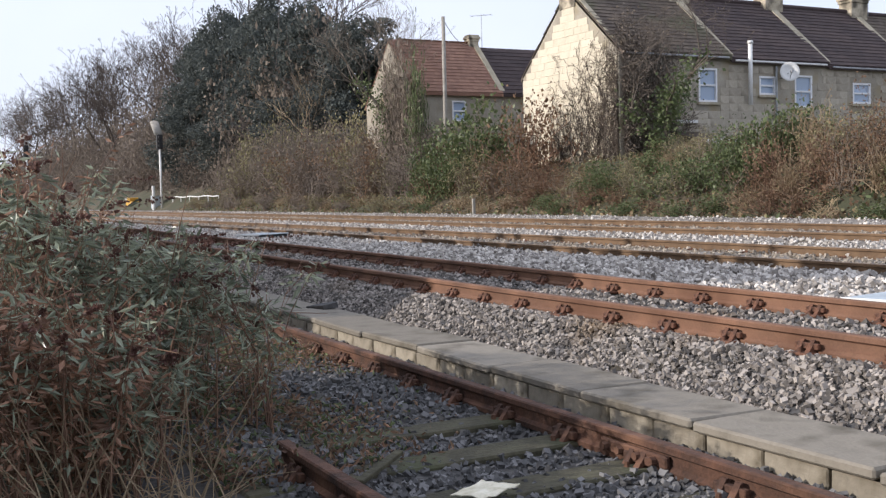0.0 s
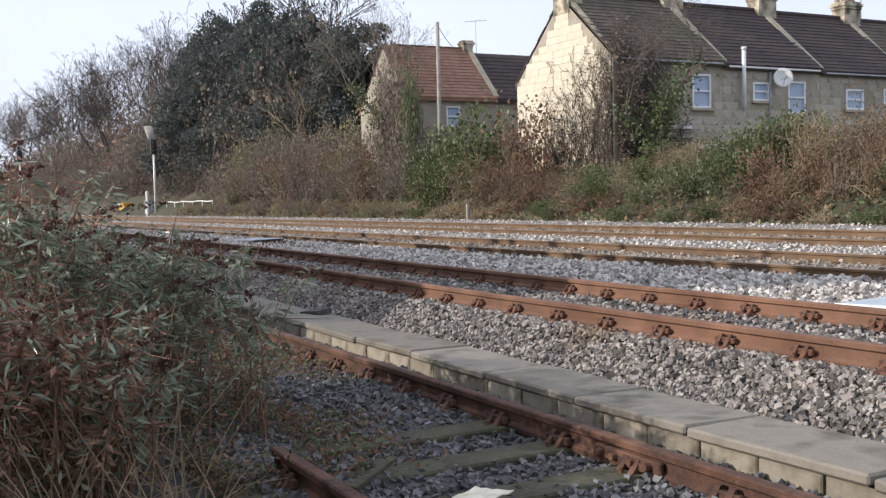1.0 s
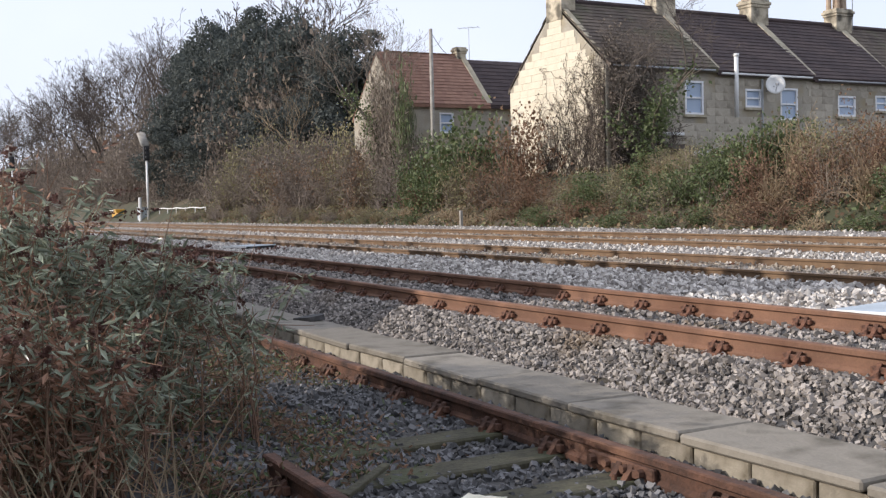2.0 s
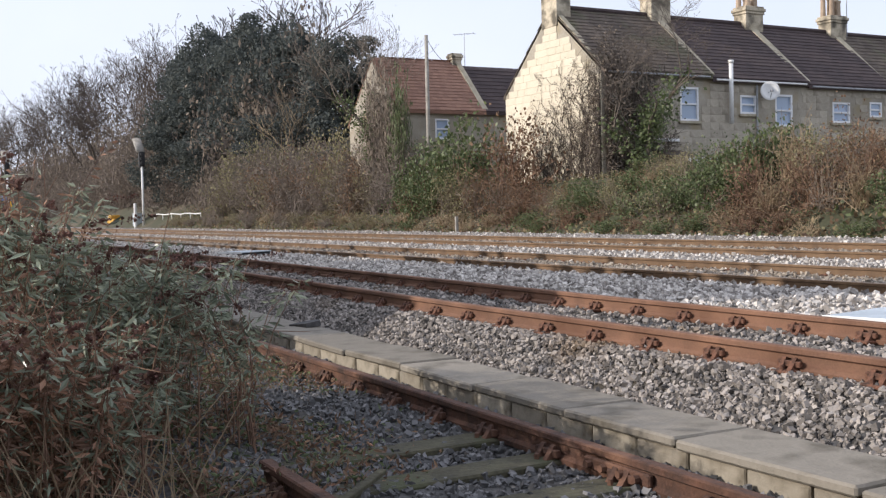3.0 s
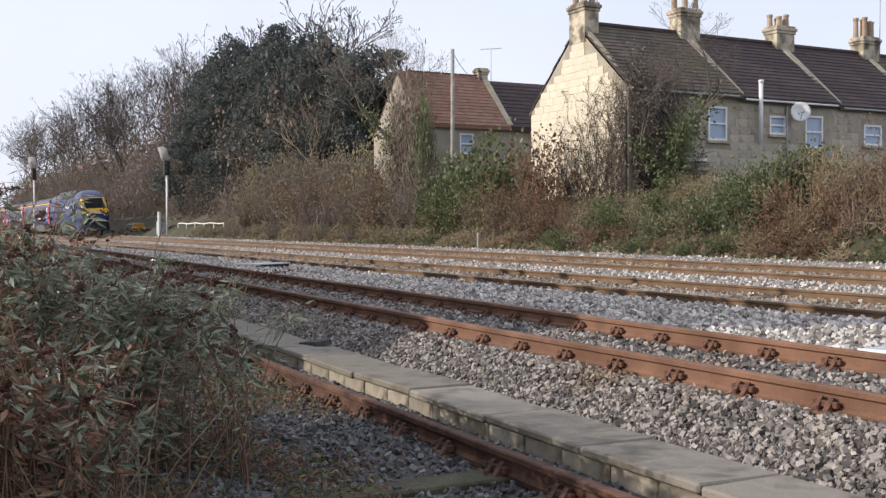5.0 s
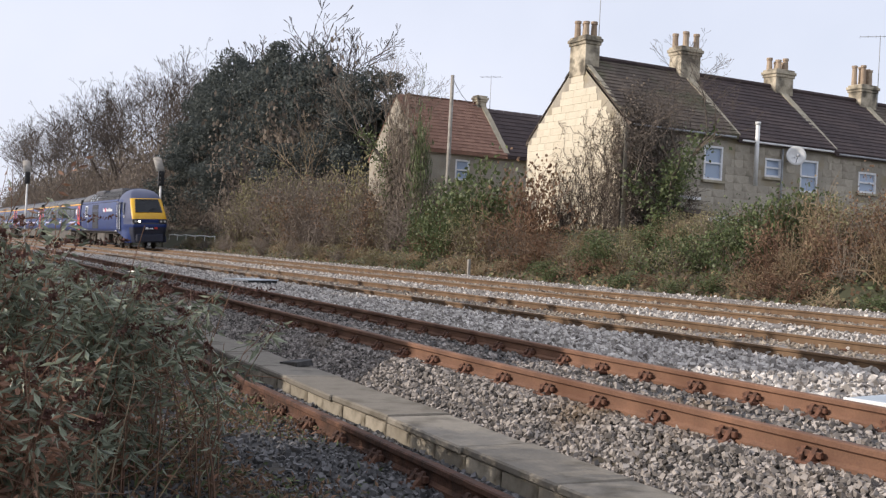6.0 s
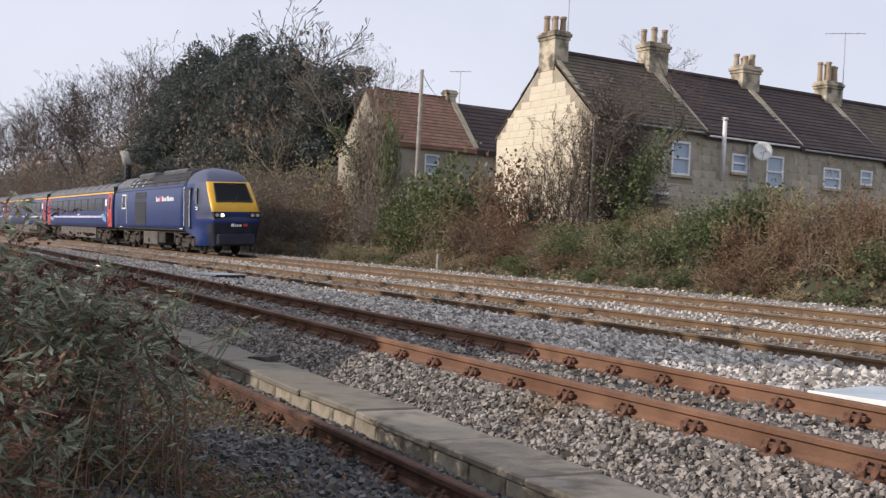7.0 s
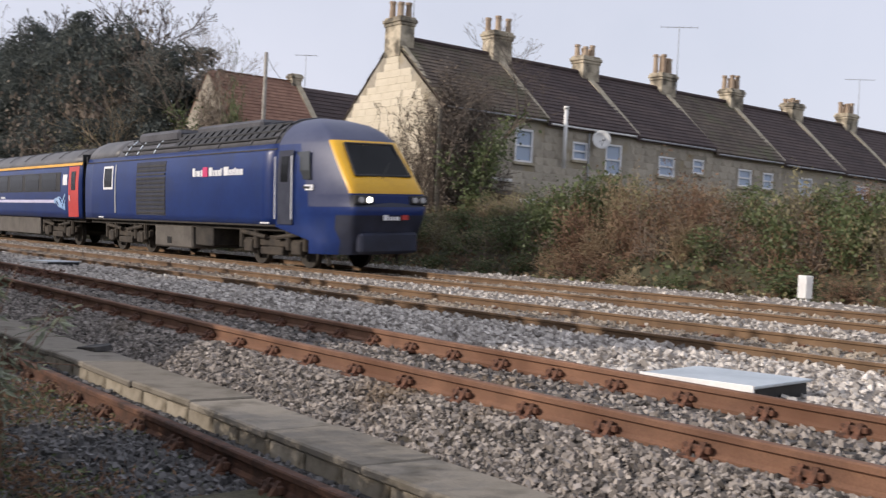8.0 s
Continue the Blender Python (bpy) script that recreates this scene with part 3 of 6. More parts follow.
# ---------------------------------------------------------------- houses
def window(parent, y0, y1, z0, z1, x, panes=2):
    """A white sash window set in a wall that faces +X."""
    w = part("window", boxes(((x - 0.10, y0 + 0.03, z0 + 0.03), (x - 0.06, y1 - 0.03, z1 - 0.03))), M["house_glass"], parent)
    t = 0.07
    part("frame", boxes(((x - 0.07, y0, z0), (x + 0.012, y0 + t, z1)), ((x - 0.07, y1 - t, z0), (x + 0.012, y1, z1)),
                        ((x - 0.07, y0 + t, z1 - t), (x + 0.012, y1 - t, z1)), ((x - 0.07, y0 + t, z0), (x + 0.012, y1 - t, z0 + t)),
                        ((x - 0.07, y0 + t, (z0 + z1) / 2 - 0.03), (x + 0.005, y1 - t, (z0 + z1) / 2 + 0.03))), M["upvc"], w)
    part("sill", boxes(((x - 0.05, y0 - 0.08, z0 - 0.10), (x + 0.09, y1 + 0.08, z0 - 0.005)), bevel=0.01), M["stone_trim"], w)
    part("curtain", boxes(((x - 0.155, y0 + 0.04, z0 + 0.04), (x - 0.13, y0 + (y1 - y0) * 0.42, z1 - 0.04)), ((x - 0.155, y1 - (y1 - y0) * 0.35, z0 + 0.04), (x - 0.13, y1 - 0.04, z1 - 0.04))), M["curtain"], w)
    return w


def wall_with_holes(parent, x, y0, y1, z0, z1, holes, thick=0.3, mat=None):
    """A wall facing +X with rectangular openings cut through it."""
    ys = sorted({y0, y1, *[h[0] for h in holes], *[h[1] for h in holes]})
    zs = sorted({z0, z1, *[h[2] for h in holes], *[h[3] for h in holes]})
    bm = bmesh.new()
    for ya, yb in zip(ys, ys[1:]):
        for za, zb in zip(zs, zs[1:]):
            my, mz = (ya + yb) / 2, (za + zb) / 2
            if any(h[0] < my < h[1] and h[2] < mz < h[3] for h in holes):
                continue
            box(bm, (x - thick, ya, za), (x, yb, zb))
    bmesh.ops.remove_doubles(bm, verts=bm.verts, dist=1e-4)
    return part("wall", bm, mat or M["stone_wall"], parent)


def tiled_roof(parent, y0, y1, x_e, z_e, x_r, z_r, mat, label, course=0.24, tile=0.26):
    """A roof slope of overlapping tile courses between eave and ridge, each tile with its own edge."""
    slope = Vector((x_r - x_e, 0, z_r - z_e))
    n = max(4, round(slope.length / course))
    d = slope / n
    nrm = Vector((-d.z, 0, d.x)).normalized()
    if nrm.z < 0:
        nrm = -nrm
    vs, fs = [], []
    k = max(2, round((y1 - y0) / tile))
    rng = random.Random(int(y0 * 10))
    for i in range(n):
        a = Vector((x_e, 0, z_e)) + d * i
        b = a + d * 1.18
        for j in range(k):
            ya = y0 + (y1 - y0) * (j + (0.5 if i % 2 else 0)) / k
            yb = min(ya + (y1 - y0) / k * 0.97, y1)
            if ya >= y1 - 0.02:
                continue
            lift = 0.022 + rng.uniform(0, 0.010)
            base = len(vs)
            for p, h in ((a, lift), (b, 0.004), (a, lift - 0.022)):
                for y in (ya, yb):
                    q = p + nrm * h
                    vs.append((q.x, y, q.z))
            fs += [(base, base + 1, base + 3, base + 2), (base + 4, base + 5, base + 1, base)]
    o = part("roof_tiles", nmesh("roof_tiles", vs, fs, mat), None, parent, label)
    o["kind"] = "stuff"
    bm = bmesh.new()
    prism(bm, [(x_e - d.x * 0.05, z_e - 0.02), (x_r, z_r - 0.02), (x_r, z_r - 0.16), (x_e, z_e - 0.16)], y0, y1, "y")
    part("roof_deck", bm, mat, parent)
    return o


def chimney(parent, x, y, z0, z_cap, z_top, w=0.62, depth=0.95, pots=4, seed=1):
    rng = random.Random(seed)
    bm = boxes(((x - w / 2, y - depth / 2, z0), (x + w / 2, y + depth / 2, z_cap - 0.12)), bevel=0.012)
    c = part("chimney", bm, M["chimney"], parent)
    part("cap", boxes(((x - w / 2 - 0.04, y - depth / 2 - 0.04, z_cap - 0.28), (x + w / 2 + 0.04, y + depth / 2 + 0.04, z_cap - 0.17)),
                      ((x - w / 2 - 0.08, y - depth / 2 - 0.08, z_cap - 0.17), (x + w / 2 + 0.08, y + depth / 2 + 0.08, z_cap - 0.05)),
                      ((x - w / 2 - 0.03, y - depth / 2 - 0.03, z_cap - 0.05), (x + w / 2 + 0.03, y + depth / 2 + 0.03, z_cap + 0.03)), bevel=0.015), M["chimney"], c)
    for i in range(pots):
        py = y + depth * ((i % pots) / max(1, pots - 1) - 0.5) * 0.82
        px = x + (0.14 if i % 2 else -0.14) * min(1.0, w / 0.66)
        h = (z_top - z_cap) * rng.uniform(0.78, 1.0)
        bm = bmesh.new()
        rod(bm, (px, py, z_cap), (px, py, z_cap + h), 0.115, 0.092, 10)
        rod(bm, (px, py, z_cap + h - 0.09), (px, py, z_cap + h), 0.12, 0.12, 10)
        part("pot", bm, M["pot"], c, smooth=False)
        bm = bmesh.new()
        rod(bm, (px, py, z_cap + h - 0.02), (px, py, z_cap + h + 0.006), 0.08, 0.08, 10)
        part("flue_mouth", bm, M["hole"], c)
    return c


def aerial(parent_label, x, y, z, top, rows=5, span=0.9):
    a = thing("tv_aerial", parent_label, "aerial", (x, y, z))
    bm = bmesh.new()
    rod(bm, (0, 0, 0), (0, 0, top - z), 0.018, 0.014, 6)
    part("mast", bm, M["grey_metal"], a)
    bm = bmesh.new()
    h = top - z - 0.05
    rod(bm, (-span / 2, -span / 2, h), (span / 2, span / 2, h), 0.013, seg=5)
    for i in range(rows):
        s = (i / (rows - 1) - 0.5) * span
        rod(bm, (s - 0.16, s + 0.16, h), (s + 0.16, s - 0.16, h), 0.008, seg=4)
    part("antenna", bm, M["grey_metal"], a)
    return a


def ashlar(parent, outline_x, y, z0, z_left, z_right, z_apex, x_apex, seed):
    """Single stone blocks, slightly uneven, facing the gable end."""
    xl, xr = outline_x
    rng = random.Random(seed)
    shared = {}
    z = z0
    while z < z_apex:
        h = 0.25
        x = xl - rng.uniform(0, 0.3)
        while x < xr:
            n = rng.choice((0.45, 0.6, 0.75))
            a, b = max(x, xl), min(x + n, xr)
            top = lambda q: z_left + (z_apex - z_left) * (q - xl) / (x_apex - xl) if q < x_apex else z_right + (z_apex - z_right) * (xr - q) / (xr - x_apex)
            if b - a > 0.12 and z + h < min(top(a), top(b)) + 0.02:
                key = round(b - a, 2)
                if key not in shared:
                    bm = bmesh.new()
                    box(bm, (-key / 2 + 0.002, -0.02, 0.002), (key / 2 - 0.002, 0.03, h - 0.002), 0.005)
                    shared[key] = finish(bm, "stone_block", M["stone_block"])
                o = part("stone_block", shared[key], None, parent)
                o.matrix_basis = pose((a + b) / 2, y + rng.uniform(-0.003, 0.002), z)
            x += n
        z += h


def front_ashlar(parent, y0, y1, x, z0, z1, holes, seed):
    """Single stone blocks of a house front that faces +X, left out at the windows."""
    rng = random.Random(seed)
    shared = {}
    z, h = z0, 0.27
    while z + h < z1 - 0.12:
        ya = y0
        while ya < y1 - 0.1:
            n = min(rng.choice((0.4, 0.55, 0.7)), y1 - ya)
            if not any(ya < w[1] + 0.1 and ya + n > w[0] - 0.1 and z < w[3] + 0.02 and z + h > w[2] - 0.12 for w in holes):
                key = round(n, 2)
                if key not in shared:
                    bm = bmesh.new()
                    box(bm, (-0.02, -key / 2 + 0.003, 0.003), (0.012, key / 2 - 0.003, h - 0.003), 0.004)
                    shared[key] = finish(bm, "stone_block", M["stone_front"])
                o = part("stone_block", shared[key], None, parent)
                o.matrix_basis = pose(x + rng.uniform(-0.004, 0.004), ya + n / 2, z)
            ya += n
        z += h


HX, RX, BX, HY = -28.0, -30.9, -33.9, 21.2
HOUSE_W = 4.70
RIDGE, GROUND = 8.42, 1.2


def gable_wall(parent, y, eave_f, eave_b, ridge, mat, thick=0.3, bx=BX, hx=HX, rx=RX):
    bm = bmesh.new()
    prism(bm, [(bx, GROUND), (hx, GROUND), (hx, eave_f), (rx, ridge), (bx, eave_b)], y, y + thick, "y")
    return part("gable_wall", bm, mat, parent)


def coping(parent, y, ef, eb, ridge, w=0.32, up=0.13, bx=BX, hx=HX, rx=RX):
    """Raised stone coping along a party wall."""
    bm = bmesh.new()
    for xe, ze in ((hx + 0.08, ef - 0.05), (bx - 0.08, eb - 0.05)):
        prism(bm, [(xe, ze), (rx, ridge), (rx, ridge + up), (xe, ze + up)], y - w / 2, y + w / 2, "y")
    part("coping", bm, M["stone_trim"], parent)


def build_terrace():
    eaves = [5.95, 5.86, 5.78, 5.62, 5.56, 5.52, 5.5, 5.45]
    wins = {0: [(24.54, 25.37, 4.28, 5.44)], 1: [(27.32, 28.09, 4.58, 5.24), (29.03, 29.90, 4.16, 5.32)],
            2: [(32.0, 32.95, 4.35, 5.12), (34.05, 34.73, 4.6, 5.18)], 3: [(37.0, 37.9, 4.3, 5.03), (38.7, 39.4, 4.3, 5.0)],
            4: [(41.3, 42.3, 4.2, 5.0)], 5: [(45.9, 46.9, 4.2, 4.95)], 6: [(50.4, 51.4, 4.2, 4.9)]}
    tops = [9.68, 9.95, 9.55, 9.84, 9.60, 9.10, 9.50]
    caps = [9.08, 9.30, 9.05, 9.00, 8.92, 8.84, 8.86]
    for i in range(7):
        y0, y1 = HY + HOUSE_W * i, HY + HOUSE_W * (i + 1)
        e, r = eaves[i], RIDGE - 0.035 * i
        roof = "mossy brown" if i in (0, 3) else "dark"
        h = thing("terraced_house", ("pale stone end house with a %s tiled roof and creeper" if i == 0 else "pale stone terraced house with a %s tiled roof") % roof, "house", group="stone terrace")
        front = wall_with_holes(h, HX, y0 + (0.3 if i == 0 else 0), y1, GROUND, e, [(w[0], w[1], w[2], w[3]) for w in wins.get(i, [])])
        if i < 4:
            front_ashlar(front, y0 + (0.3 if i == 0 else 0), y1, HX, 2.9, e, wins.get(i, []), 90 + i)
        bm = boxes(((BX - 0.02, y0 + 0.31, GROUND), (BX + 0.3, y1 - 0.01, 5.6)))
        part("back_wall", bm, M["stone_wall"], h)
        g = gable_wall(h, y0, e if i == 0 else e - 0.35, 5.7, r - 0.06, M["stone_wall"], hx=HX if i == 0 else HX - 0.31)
        if i == 0:
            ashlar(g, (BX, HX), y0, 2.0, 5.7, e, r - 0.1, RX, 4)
        if i == 6:
            gable_wall(h, y1 + 0.01, e, 5.7, r - 0.06, M["stone_wall"])
        m = M["tile_brown"] if i in (0, 3) else M["tile_dark"]
        tiled_roof(h, y0, y1, HX + 0.18, e - 0.06, RX, r, m, roof + " clay tiles")
        tiled_roof(h, y0, y1, BX - 0.15, 5.62, RX, r, m, roof + " clay tiles", 0.5, 0.9)
        bm = bmesh.new()
        for k in range(10):
            ya = y0 + HOUSE_W * k / 10
            rod(bm, (RX, ya, r + 0.03), (RX, ya + HOUSE_W / 10 * 0.98, r + 0.03), 0.10, seg=8)
        part("ridge_tiles", bm, M["tile_dark"], h)
        coping(h, y0 + (0.14 if i == 0 else 0), e, 5.66, r, *((0.2, 0.06) if i == 0 else (0.32, 0.13)))
        bm = bmesh.new()
        rod(bm, (HX + 0.2, y0 + 0.15, e - 0.14), (HX + 0.2, y1 - 0.15, e - 0.15), 0.036, seg=8)
        part("gutter", bm, M["white_paint"] if i == 1 else M["grey_metal"], h)
        for w in wins.get(i, []):
            window(h, *w, HX)
        cy = y0 + 0.26 if i == 0 else y0 + 0.05
        chimney(h, RX, cy, r - 0.7, caps[i], tops[i], 0.95 if i == 0 else 0.66, 0.60 if i == 0 else 0.92, (4, 4, 5, 5, 5, 5, 5)[i], 20 + i)
        if i == 0:
            part("string_course", boxes(((HX, 23.35, 3.55), (HX + 0.10, 24.42, 3.65)), bevel=0.01), M["white_paint"], h)
        if i == 1:
            bm = bmesh.new()
            rod(bm, (HX + 0.22, 26.70, 4.2), (HX + 0.22, 26.70, 6.4), 0.075, 0.075, 10)
            rod(bm, (HX + 0.22, 26.70, 6.32), (HX + 0.22, 26.70, 6.42), 0.10, 0.10, 10)
            part("flue_pipe", bm, M["white_paint"], h, "white flue pipe", True)
            bm = bmesh.new()
            rod(bm, (HX + 0.1, 28.05, 3.0), (HX + 0.1, 28.05, 5.6), 0.04, seg=6)
            part("downpipe", bm, M["grey_metal"], h)
    # back porch roof
    p = thing("porch", "low lean-to porch with a white fascia", "porch", (HX, 23.38, GROUND + 0.2))
    part("body", boxes(((0.02, 0.0, -0.2), (1.6, 1.05, 1.35))), M["stone_wall"], p)
    bm = bmesh.new()
    prism(bm, [(0.02, 1.75), (1.8, 1.36), (1.8, 1.46), (0.02, 1.85)], -0.1, 1.15, "y")
    part("roof", bm, M["tile_brown"], p)
    part("fascia", boxes(((1.80, -0.1, 1.36), (1.84, 1.15, 1.52))), M["white_paint"], p)
    # satellite dish
    d = thing("satellite_dish", "pale grey satellite dish on a wall bracket", "satellite dish", pose(HX + 0.45, 28.34, 5.38, 0, 0, 0))
    bm = bmesh.new()
    bmesh.ops.create_uvsphere(bm, u_segments=24, v_segments=16, radius=0.62)
    bmesh.ops.delete(bm, geom=[v for v in bm.verts if v.co.z > -0.50], context="VERTS")
    bmesh.ops.solidify(bm, geom=bm.faces[:], thickness=0.012)
    o = part("reflector", bm, M["white_paint"], d, smooth=True)
    o.matrix_basis = look((0.15, -0.05, 0), (-30, 21, -4)).to_3x3().to_4x4() @ pose(0, 0, 0.52) 
    bm = bmesh.new()
    rod(bm, (-0.44, 0, -0.2), (-0.06, 0, -0.05), 0.02, seg=6)
    rod(bm, (0.0, 0, -0.25), (0.33, -0.25, -0.05), 0.012, seg=5)
    box(bm, (0.28, -0.30, -0.08), (0.38, -0.20, 0.0), 0.01)
    part("bracket", bm, M["grey_metal"], d)
    aerial("thin roof aerial beside a chimney", RX + 0.1, 21.95, 8.3, 10.6, 4, 0.6)
    aerial("tall rooftop television aerial on a mast", RX + 0.1, 36.1, 8.0, 11.2, 6, 1.1)
    aerial("television aerial on a far chimney", RX + 0.1, 50.3, 8.2, 10.8, 8, 1.0)


build_terrace()


def build_orange_house():
    hx, rx, bx, y0, y1, e, r = -42.0, -44.5, -47.2, 20.6, 25.1, 5.95, 8.50
    h = thing("cottage", "stone cottage with an orange pantile roof", "house")
    wall_with_holes(h, hx, y0 + 0.3, y1, GROUND, e, [(22.50, 23.22, 4.60, 5.52)])
    window(h, 22.50, 23.22, 4.60, 5.52, hx)
    part("back_wall", boxes(((bx - 0.02, y0 + 0.31, GROUND), (bx + 0.3, y1, 5.6))), M["stone_wall"], h)
    g = gable_wall(h, y0, e, 5.7, r - 0.06, M["stone_wall"], 0.3, bx, hx, rx)
    tiled_roof(h, y0, y1, hx + 0.18, e - 0.06, rx, r, M["tile_red"], "orange pantiles")
    tiled_roof(h, y0, y1, bx - 0.15, 5.62, rx, r, M["tile_red"], "orange pantiles", 0.5, 0.9)
    coping(h, y1, e, 5.66, r, 0.28, 0.12, bx, hx, rx)
    chimney(h, rx, y1 - 0.1, r - 0.5, 8.86, 8.98, 0.42, 0.5, 0, 3)
    h2 = thing("cottage", "stone cottage with a dark tiled roof behind the orange one", "house")
    wall_with_holes(h2, hx, y1, y1 + 9.2, GROUND, e, [])
    part("back_wall", boxes(((bx - 0.02, y1 + 0.01, GROUND), (bx + 0.3, y1 + 9.19, 5.6))), M["stone_wall"], h2)
    gable_wall(h2, y1 + 9.2, e, 5.7, r - 0.25, M["stone_wall"], 0.3, bx, hx, rx)
    tiled_roof(h2, y1, y1 + 9.5, hx + 0.18, e - 0.06, rx, r - 0.2, M["tile_dark"], "dark tiles", 0.3, 0.5)
    aerial("thin television aerial on the cottage chimney", rx + 0.1, y1 + 0.4, 8.3, 9.9, 4, 0.7)
    p = thing("telegraph_pole", "tall grey wooden telegraph pole above the bank", "pole", (-39.4, 20.77, 1.75))
    bm = bmesh.new()
    rod(bm, (0, 0, -0.3), (0, 0, 7.0), 0.10, 0.075, 10)
    part("post", bm, M["pole_wood"], p, smooth=True)
    for k in range(3):
        part("step_iron", rod(bmesh.new(), (-0.16, 0, 6.6 - k * 0.25), (0.16, 0, 6.6 - k * 0.25), 0.02, seg=5), M["grey_metal"], p)
    w = thing("overhead_wire", "thin wire sagging from the telegraph pole", "wire")
    pts = [(-39.4 - 5.0 * s, 20.77 + 4.2 * s, 8.65 - 1.6 * s * (1 - s) - 0.2 * s) for s in np.linspace(0, 1, 9)]
    v, f = tubes([(pts, 0.012)], 4)
    part("strand", nmesh("strand", v, f, M["black"]), None, w)


build_orange_house()


# ---------------------------------------------------------------- lineside things
def build_signal(name, x, y, z, top, arm, label):
    s = thing("signal", label, "railway signal", (x, y, z))
    h = top - z
    bm = bmesh.new()
    rod(bm, (0, 0, -0.2), (0, 0, h - 1.6), 0.085, 0.085, 10)
    part("post", bm, M["white_paint"], s, "pale post", True)
    part("signal_head", boxes(((-0.18, -0.22, h - 1.75), (0.12, 0.22, h - 0.65)), bevel=0.03), M["black"], s)
    bm = bmesh.new()
    for k in range(3):
        rod(bm, (0.1, 0, h - 0.85 - 0.32 * k), (0.34, 0, h - 0.85 - 0.32 * k), 0.13, 0.13, 10)
    part("hoods", bm, M["black"], s)
    bm = bmesh.new()
    m = Matrix.Translation((arm * 0.9, 0, h - 0.1)) @ pose(0, 0, 0, 0, arm * 52, 0)
    r = bmesh.ops.create_cone(bm, cap_ends=True, segments=14, radius1=0.34, radius2=0.34, depth=1.7, matrix=m @ Matrix.Diagonal((0.35, 1, 1, 1)))
    part("route_indicator", bm, M["pole_wood"], s, "grey oblong indicator panel", True)
    part("bracket", rod(bmesh.new(), (0, 0, h - 0.75), (arm * 0.9, 0, h - 0.3), 0.05), M["black"], s)
    return s


def build_lineside():
    build_signal("signal", -81.6, 18.5, 0.9, 7.0, -1, "tall railway signal with a pale post beside the line")
    build_signal("signal", -105.0, 11.6, 0.5, 7.4, -1, "distant railway signal half hidden by the bush")
    c = thing("relay_cabinet", "pale grey lineside cabinet by the signal", "cabinet", (-84.2, 18.7, 0.6))
    part("body", boxes(((-0.7, -0.3, 0), (0.5, 0.3, 1.1)), bevel=0.02), M["galv"], c)
    part("roof", boxes(((-0.75, -0.35, 1.1), (0.55, 0.35, 1.16)), bevel=0.01), M["grey_metal"], c)
    c = thing("marker_post", "short white post beside the cabinet", "post", (-83.4, 18.3, 0.6))
    part("post", rod(bmesh.new(), (0, 0, 0), (0, 0, 1.9), 0.13, 0.13, 10), M["white_paint"], c)
    # tubular handrail fence
    f = thing("handrail", "white tubular handrail beside the track", "fence", (-81.0, 19.2, 0.5))
    for k in range(6):
        part("post", rod(bmesh.new(), (k * 2.5, 0, 0), (k * 2.5, 0, 1.12), 0.035), M["white_paint"], f)
    for z in (0.55, 1.08):
        pts = [(k * 1.25, 0.0, z + 0.035 * math.sin(k * 1.9)) for k in range(11)]
        v, q = tubes([(pts, 0.04)], 6)
        part("rail_bar", nmesh("rail_bar", v, q, M["white_paint"], True), None, f)
    f = thing("handrail", "white tubular handrail further along the line", "fence", (-103.0, 19.6, 0.5))
    for k in range(4):
        part("post", rod(bmesh.new(), (k * 2.5, 0, 0), (k * 2.5, 0, 1.1), 0.035), M["white_paint"], f)
    for z in (0.6, 1.06):
        part("rail_bar", rod(bmesh.new(), (0, 0, z), (7.5, 0, z), 0.04), M["white_paint"], f)
    # small yellow rail trolley / machine
    t = thing("track_machine", "small yellow track machine parked beside the line", "machine", (-95.0, 19.2, 0.55))
    part("body", boxes(((-1.4, -0.5, 0.35), (1.4, 0.5, 0.78)), ((-1.3, -0.4, 0.78), (-0.2, 0.4, 1.12)), bevel=0.05), M["yellow_plant"], t)
    part("chassis", boxes(((-1.5, -0.45, 0.18), (1.5, 0.45, 0.33)), bevel=0.02), M["black"], t)
    for x in (-1.0, 1.0):
        for y in (-0.5, 0.5):
            part("wheel", rod(bmesh.new(), (x, y - 0.06, 0.2), (x, y + 0.06, 0.2), 0.22, seg=14), M["black"], t)
    b = thing("rubble_heap", "dark heap of rubble and bags at the end of the handrail", "heap", (-65.6, 19.3, 0.5))
    rng = random.Random(8)
    for k in range(16):
        bm = bmesh.new()
        p = Vector((rng.uniform(-1.2, 1.2), rng.uniform(-0.5, 0.5), rng.uniform(0.05, 0.5)))
        r = bmesh.ops.create_icosphere(bm, subdivisions=1, radius=rng.uniform(0.2, 0.42), matrix=Matrix.Translation(p))
        for v in r["verts"]:
            v.co += Vector((rng.uniform(-1, 1), rng.uniform(-1, 1), rng.uniform(-1, 1))) * 0.08
        part("lump", bm, M["black"], b)
    # white sign on two legs
    s = thing("trackside_sign", "white blank sign board on two short posts", "sign", pose(-11.43, 17.2, 0.42, 0, 0, -28))
    part("board", boxes(((-0.15, -0.07, 0.26), (0.15, 0.07, 0.68)), bevel=0.01), M["white_paint"], s)
    for x in (-0.10, 0.10):
        part("leg", boxes(((x - 0.028, -0.03, 0), (x + 0.028, 0.03, 0.26))), M["white_paint"], s)
    p = thing("marker_post", "short pale wooden marker post in the cess", "post", (-30.1, 16.8, 0.45))
    part("post", boxes(((-0.045, -0.045, 0), (0.045, 0.045, 0.72)), bevel=0.008), M["pole_wood"], p)
